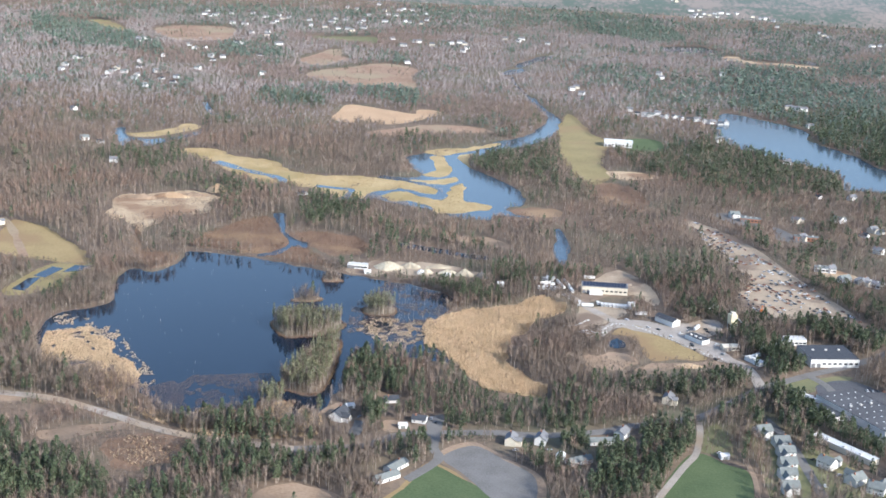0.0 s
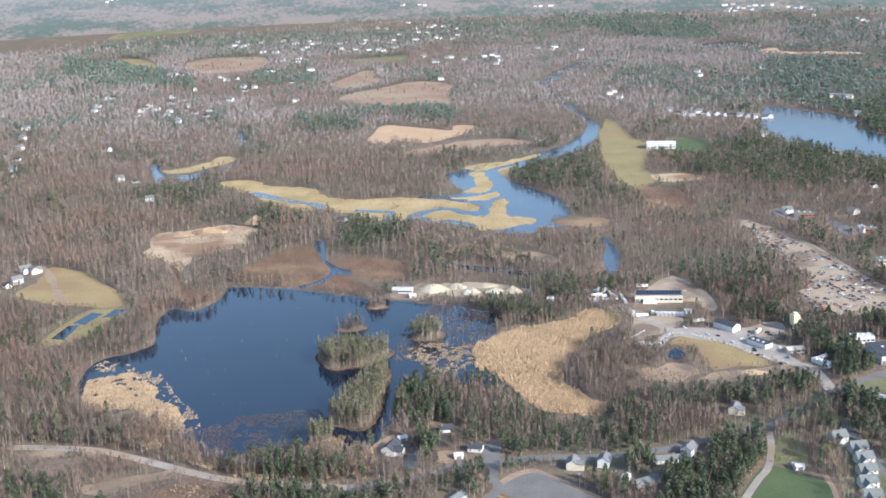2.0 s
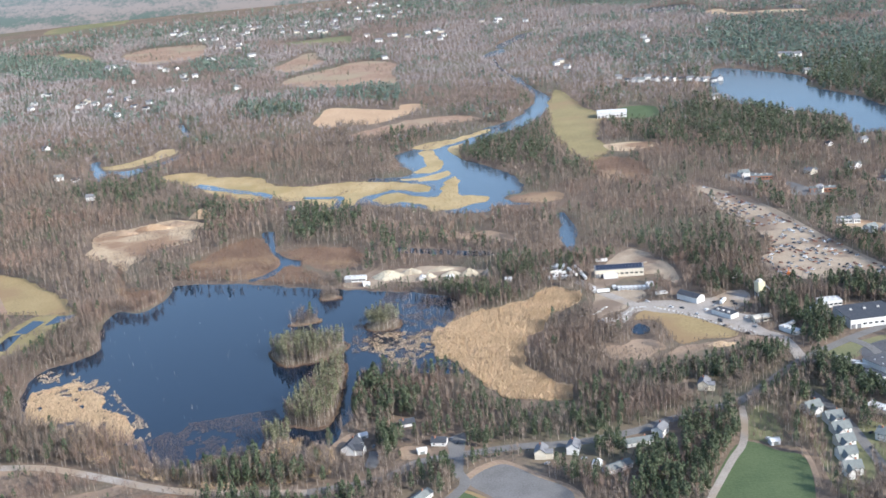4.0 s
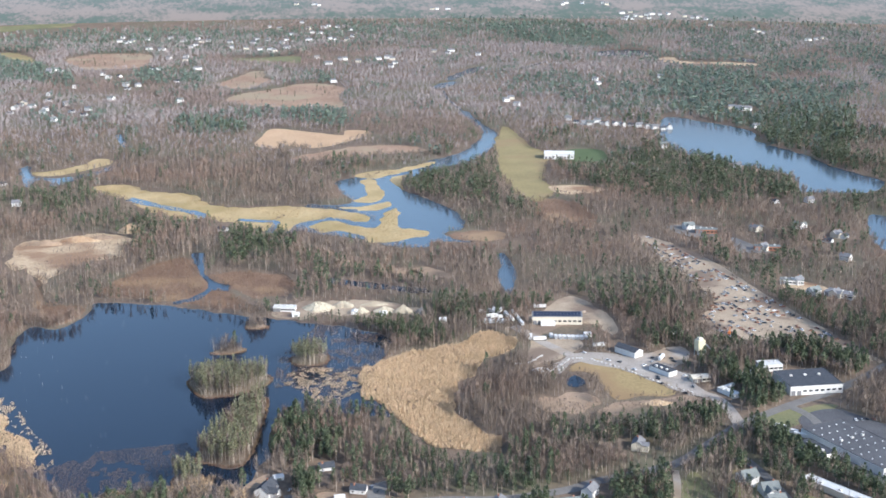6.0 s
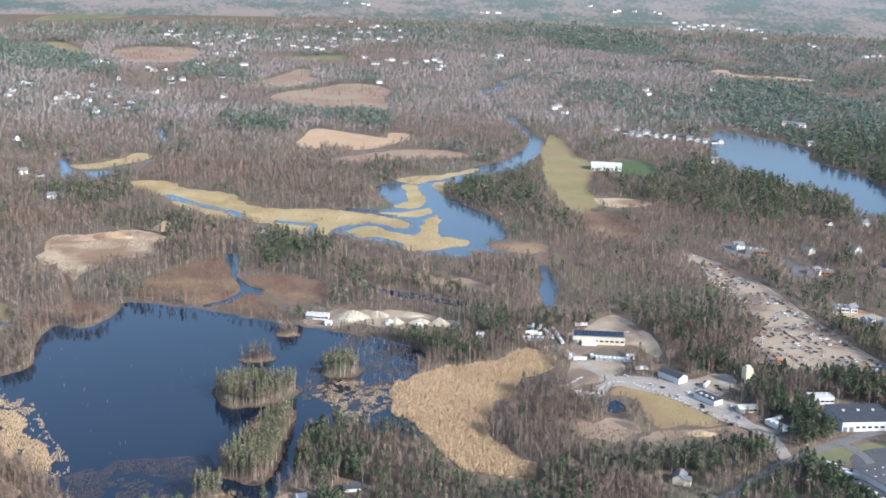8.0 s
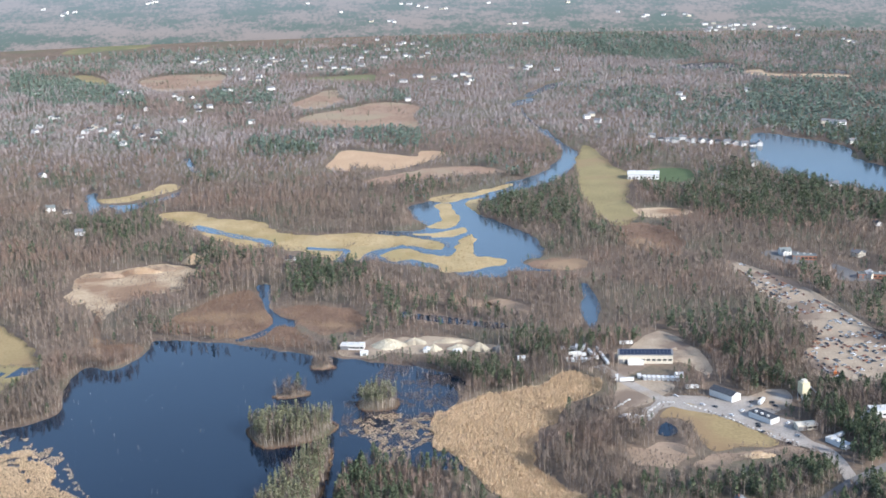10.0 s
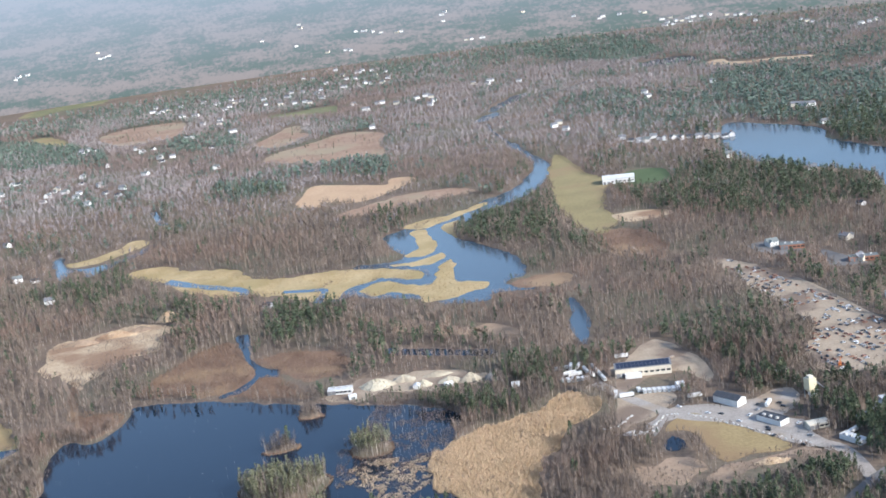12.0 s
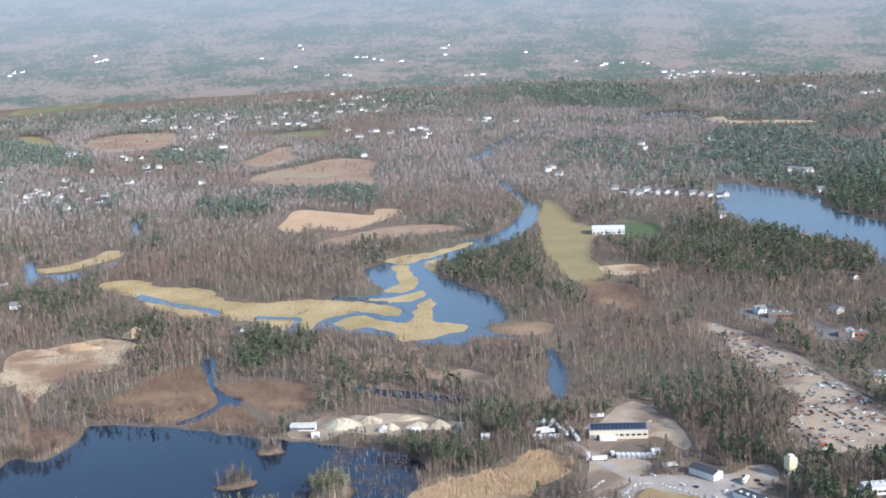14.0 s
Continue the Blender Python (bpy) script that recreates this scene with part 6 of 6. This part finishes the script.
sx, sy = np.array(SCRAP).T
stuff("scrap_cars", [wreck(k) for k in (0, 1, 1, 2, 3, 3)], sx, sy, np.full(len(sx), 0.12), np.ones(len(sx)), [M["car_white"], M["car_grey"], M["car_dark"], M["car_rust"], M["glass"]], "rows of scrapped cars in many colours", "cars")
# dead standing trees and snags in the lake
DROWNED = [(-100, 900), (-60, 990), (0, 960), (20, 930), (0, 880), (-40, 850), (-100, 840)]
scatter_stuff("dead_trees", POLE, DROWNED, 5.5, 0.42, 5.5, [M["bark"], M["bark"]], "bare dead trunks standing in the lake", "trees", 0.05, 20, 81)
scatter_stuff("dead_trees", POLE, LAKE, 22, 0.5, 3.2, [M["bark"], M["bark"]], "pale dead snags standing in the lake", "trees", 0.05, 40, 83)
scatter_stuff("reed_clumps", CLUMP, DROWNED, 1.5, 0.47, 0.8, [M["shrub"]], "brown sunken litter between dead trunks", "litter", 0.06, 8, 85)
for o in CEDARS + [ISLE_SMALL, ISLE_REED]:
    rim = spline(o, True, 1.2)
    n = len(rim)
    stuff("islet_fringe", REED, rim[:, 0] + rng.uniform(-1, 1, n), rim[:, 1] + rng.uniform(-1, 1, n), np.full(n, 0.2), 1.6 + rng.random(n), [M["shrub"]], "red-brown fringe of brush round the islet", "brush")
for o in (ISLE_SMALL, ISLE_REED):
    scatter_stuff("islet_trees", BARE_NEAR, o, 2.4, 0.0, 7, [M["bark"], M["twig"]], "thin pale leafless trees on a small islet", "trees", 0.3)

# low scrub along the edges of open land and water
FRINGE = {"lake", "marsh_meadow", "bay_water", "backwater", "marsh_stream", "pond", "sand_pit", "sand_spit", "shrub_marsh", "shrub_marsh_east", "west_meadow", "hall_meadow", "red_heath", "dirt_bank", "bare_patch", "salvage_ground", "gravel_strip", "works_yard", "small_pond", "river"}
fx, fy = [], []
for n, o in AREAS:
    if n in FRINGE:
        gap = np.hypot(*(np.roll(o, -1, 0) - o).T)
        for i in range(len(o)):
            for k in range(max(1, int(gap[i] / 1.6))):
                t = rng.random()
                q = o[i] * (1 - t) + o[(i + 1) % len(o)] * t
                if vnoise(q[0], q[1], 18, 91) > 0.34:
                    fx.append(q[0] + rng.normal() * 2.2)
                    fy.append(q[1] + rng.normal() * 2.6)
fx, fy = np.array(fx), np.array(fy)
wet = inside(MARSH_STREAM, fx, fy)
fx, fy = fx[~wet], fy[~wet]
dry = np.ones(len(fx), bool)
for n, o in AREAS:
    if n in ("road_works", "road_salvage", "road_pit"):
        dry &= ~inside(o, fx, fy)
fx, fy = fx[dry], fy[dry]
stuff("edge_scrub", MARSH_BUSH, fx, fy, np.zeros(len(fx)), 1.6 + 2.4 * rng.random(len(fx)), [M["bark"], M["twig"]], "low brown scrub along shores and clearings", "bushes")
scatter_stuff("pit_scrub", MARSH_BUSH, SAND_PIT, 4, 0.44, 2.2, [M["bark"], M["twig"]], "sparse brown scrub on the sand", "bushes", 0.1, 30, 93)
scatter_stuff("pit_scrub", MARSH_BUSH, SALVAGE_YARD, 9, 0.55, 2.2, [M["bark"], M["twig"]], "sparse brown scrub between the rows", "bushes", 0.1, 30, 95)
scatter_stuff("marsh_tufts", REED, MARSH_GRASS, 3.2, 0.4, 1.2, [M["marsh"]], "golden tufts of marsh grass", "grass", 0.12, 25, 97)
scatter_stuff("shore_brush", MARSH_BUSH, SOUTH_SHORE, 2.2, 0.3, 3.0, [M["bark"], M["twig"]], "brown brush along the southern shore", "bushes", 0.1, 20, 101)
scatter_stuff("shore_reeds", REED, SOUTH_SHORE, 1.7, 0.38, 2.6, [M["reed_blade"]], "dry reeds along the southern shore", "reeds", 0.1, 14, 103)
scatter_stuff("clearing_brush", MARSH_BUSH, BARE_CLEARING, 2.4, 0.25, 2.8, [M["bark"], M["twig"]], "red-brown brush in a wet clearing", "bushes", 0.1, 14, 105)
scatter_stuff("clearing_brush", MARSH_BUSH, BARE_PATCH_WEST, 2.6, 0.4, 2.6, [M["bark"], M["twig"]], "brown brush beside the road", "bushes", 0.1, 16, 107)
scatter_stuff("clearing_brush", REED, BARE_CLEARING, 2.6, 0.5, 1.6, [M["reed_blade"]], "dry grass in a wet clearing", "grass", 0.1, 14, 109)
scatter_stuff("young_pines", PINE_MEDIUM, BARE_PATCH_WEST, 6.5, 0.5, 5, [M["bark"], M["needle"]], "young pines beside the road", "trees", 0.1, 22, 111)
scatter_stuff("clearing_brush", MARSH_BUSH, SHORE_BANK, 3.4, 0.4, 2.4, [M["bark"], M["twig"]], "brown brush on the lake bank", "bushes", 0.1, 16, 113)
scatter_stuff("clearing_brush", MARSH_BUSH, SAND_SPIT, 2.6, 0.3, 2.4, [M["bark"], M["shrub"]], "brown brush on the bare spit", "bushes", 0.1, 16, 115)
scatter_stuff("clearing_brush", MARSH_BUSH, SHRUB_MARSH_EAST, 2.6, 0.2, 2.4, [M["bark"], M["shrub"]], "brown brush by the stream", "bushes", 0.1, 16, 117)
scatter_stuff("clearing_brush", MARSH_BUSH, DIRT_BANK, 4.0, 0.45, 2.4, [M["bark"], M["twig"]], "brown brush on the tan bank", "bushes", 0.1, 14, 119)
scatter_stuff("reed_clumps", CLUMP, REED_SCATTER, 1.3, 0.42, 0.6, [M["twig"]], "brown sunken litter between reed rafts", "litter", 0.05, 7, 121)
for o, s in ((HILL_EAST, 123), (HILL_MID, 125), (HILL_WEST, 127)):
    scatter_stuff("field_trees", BARE_MEDIUM, o, 16, 0.58, 9, [M["bark"], M["twig"]], "scattered leafless trees in a hill field", "trees", 0.1, 60, s)
    scatter_stuff("field_trees", PINE_MEDIUM, o, 34, 0.5, 9, [M["bark"], M["needle"]], "scattered pines in a hill field", "trees", 0.1, 60, s + 1)
x, y = fill(BASIN_LAWN, 3.0, 0.45, 18, 131)
k = np.ones(len(x), bool)
for o in (BASIN_ONE, BASIN_TWO, BASIN_THREE):
    k &= ~inside([(sum(p[0] for p in o) / len(o) + (a - sum(p[0] for p in o) / len(o)) * 1.5, sum(p[1] for p in o) / len(o) + (b - sum(p[1] for p in o) / len(o)) * 1.5) for a, b in o], x, y)
stuff("basin_brush", MARSH_BUSH, x[k], y[k], np.zeros(k.sum()), 1.5 + 2 * rng.random(k.sum()), [M["bark"], M["twig"]], "brown brush between the settling basins", "bushes")
# yellow-white hedgerow shrubs in the big reed bed and gaps of taller wood beside it
scatter_stuff("reed_brush", MARSH_BUSH, [o for n, o in AREAS if n == "reed_bed"][0], 6, 0.62, 2.6, [M["bark"], M["twig"]], "sparse brown brush in the reed bed", "bushes", 0.4, 30, 133)
scatter_stuff("marsh_tufts", REED, MARSH_HEAD, 3.2, 0.4, 1.2, [M["marsh"]], "golden tufts of marsh grass by the bay", "grass", 0.12, 25, 135)
scatter_stuff("clearing_brush", MARSH_BUSH, BRUSH_BANK, 3.0, 0.35, 2.4, [M["bark"], M["twig"]], "brown brush on the bank below the pond", "bushes", 0.1, 14, 137)
scatter_stuff("clearing_brush", MARSH_BUSH, HEATH_STRIP, 3.0, 0.45, 2.0, [M["bark"], M["twig"]], "brown brush on the orange strip", "bushes", 0.1, 14, 139)

# ---- the plan warped to fit the camera ----
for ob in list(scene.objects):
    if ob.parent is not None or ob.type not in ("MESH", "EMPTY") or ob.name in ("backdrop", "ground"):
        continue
    # plants in joined meshes are stretched in depth along with their places
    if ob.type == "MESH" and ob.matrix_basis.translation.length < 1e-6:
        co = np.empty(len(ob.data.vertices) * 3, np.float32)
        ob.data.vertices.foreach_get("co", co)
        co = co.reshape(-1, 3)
        co[:, 0], co[:, 1] = warp_xy(co[:, 0].astype(float), co[:, 1].astype(float))
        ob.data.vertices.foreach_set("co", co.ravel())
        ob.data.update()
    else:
        ob.location.x, ob.location.y = warp_xy(ob.location.x, ob.location.y)
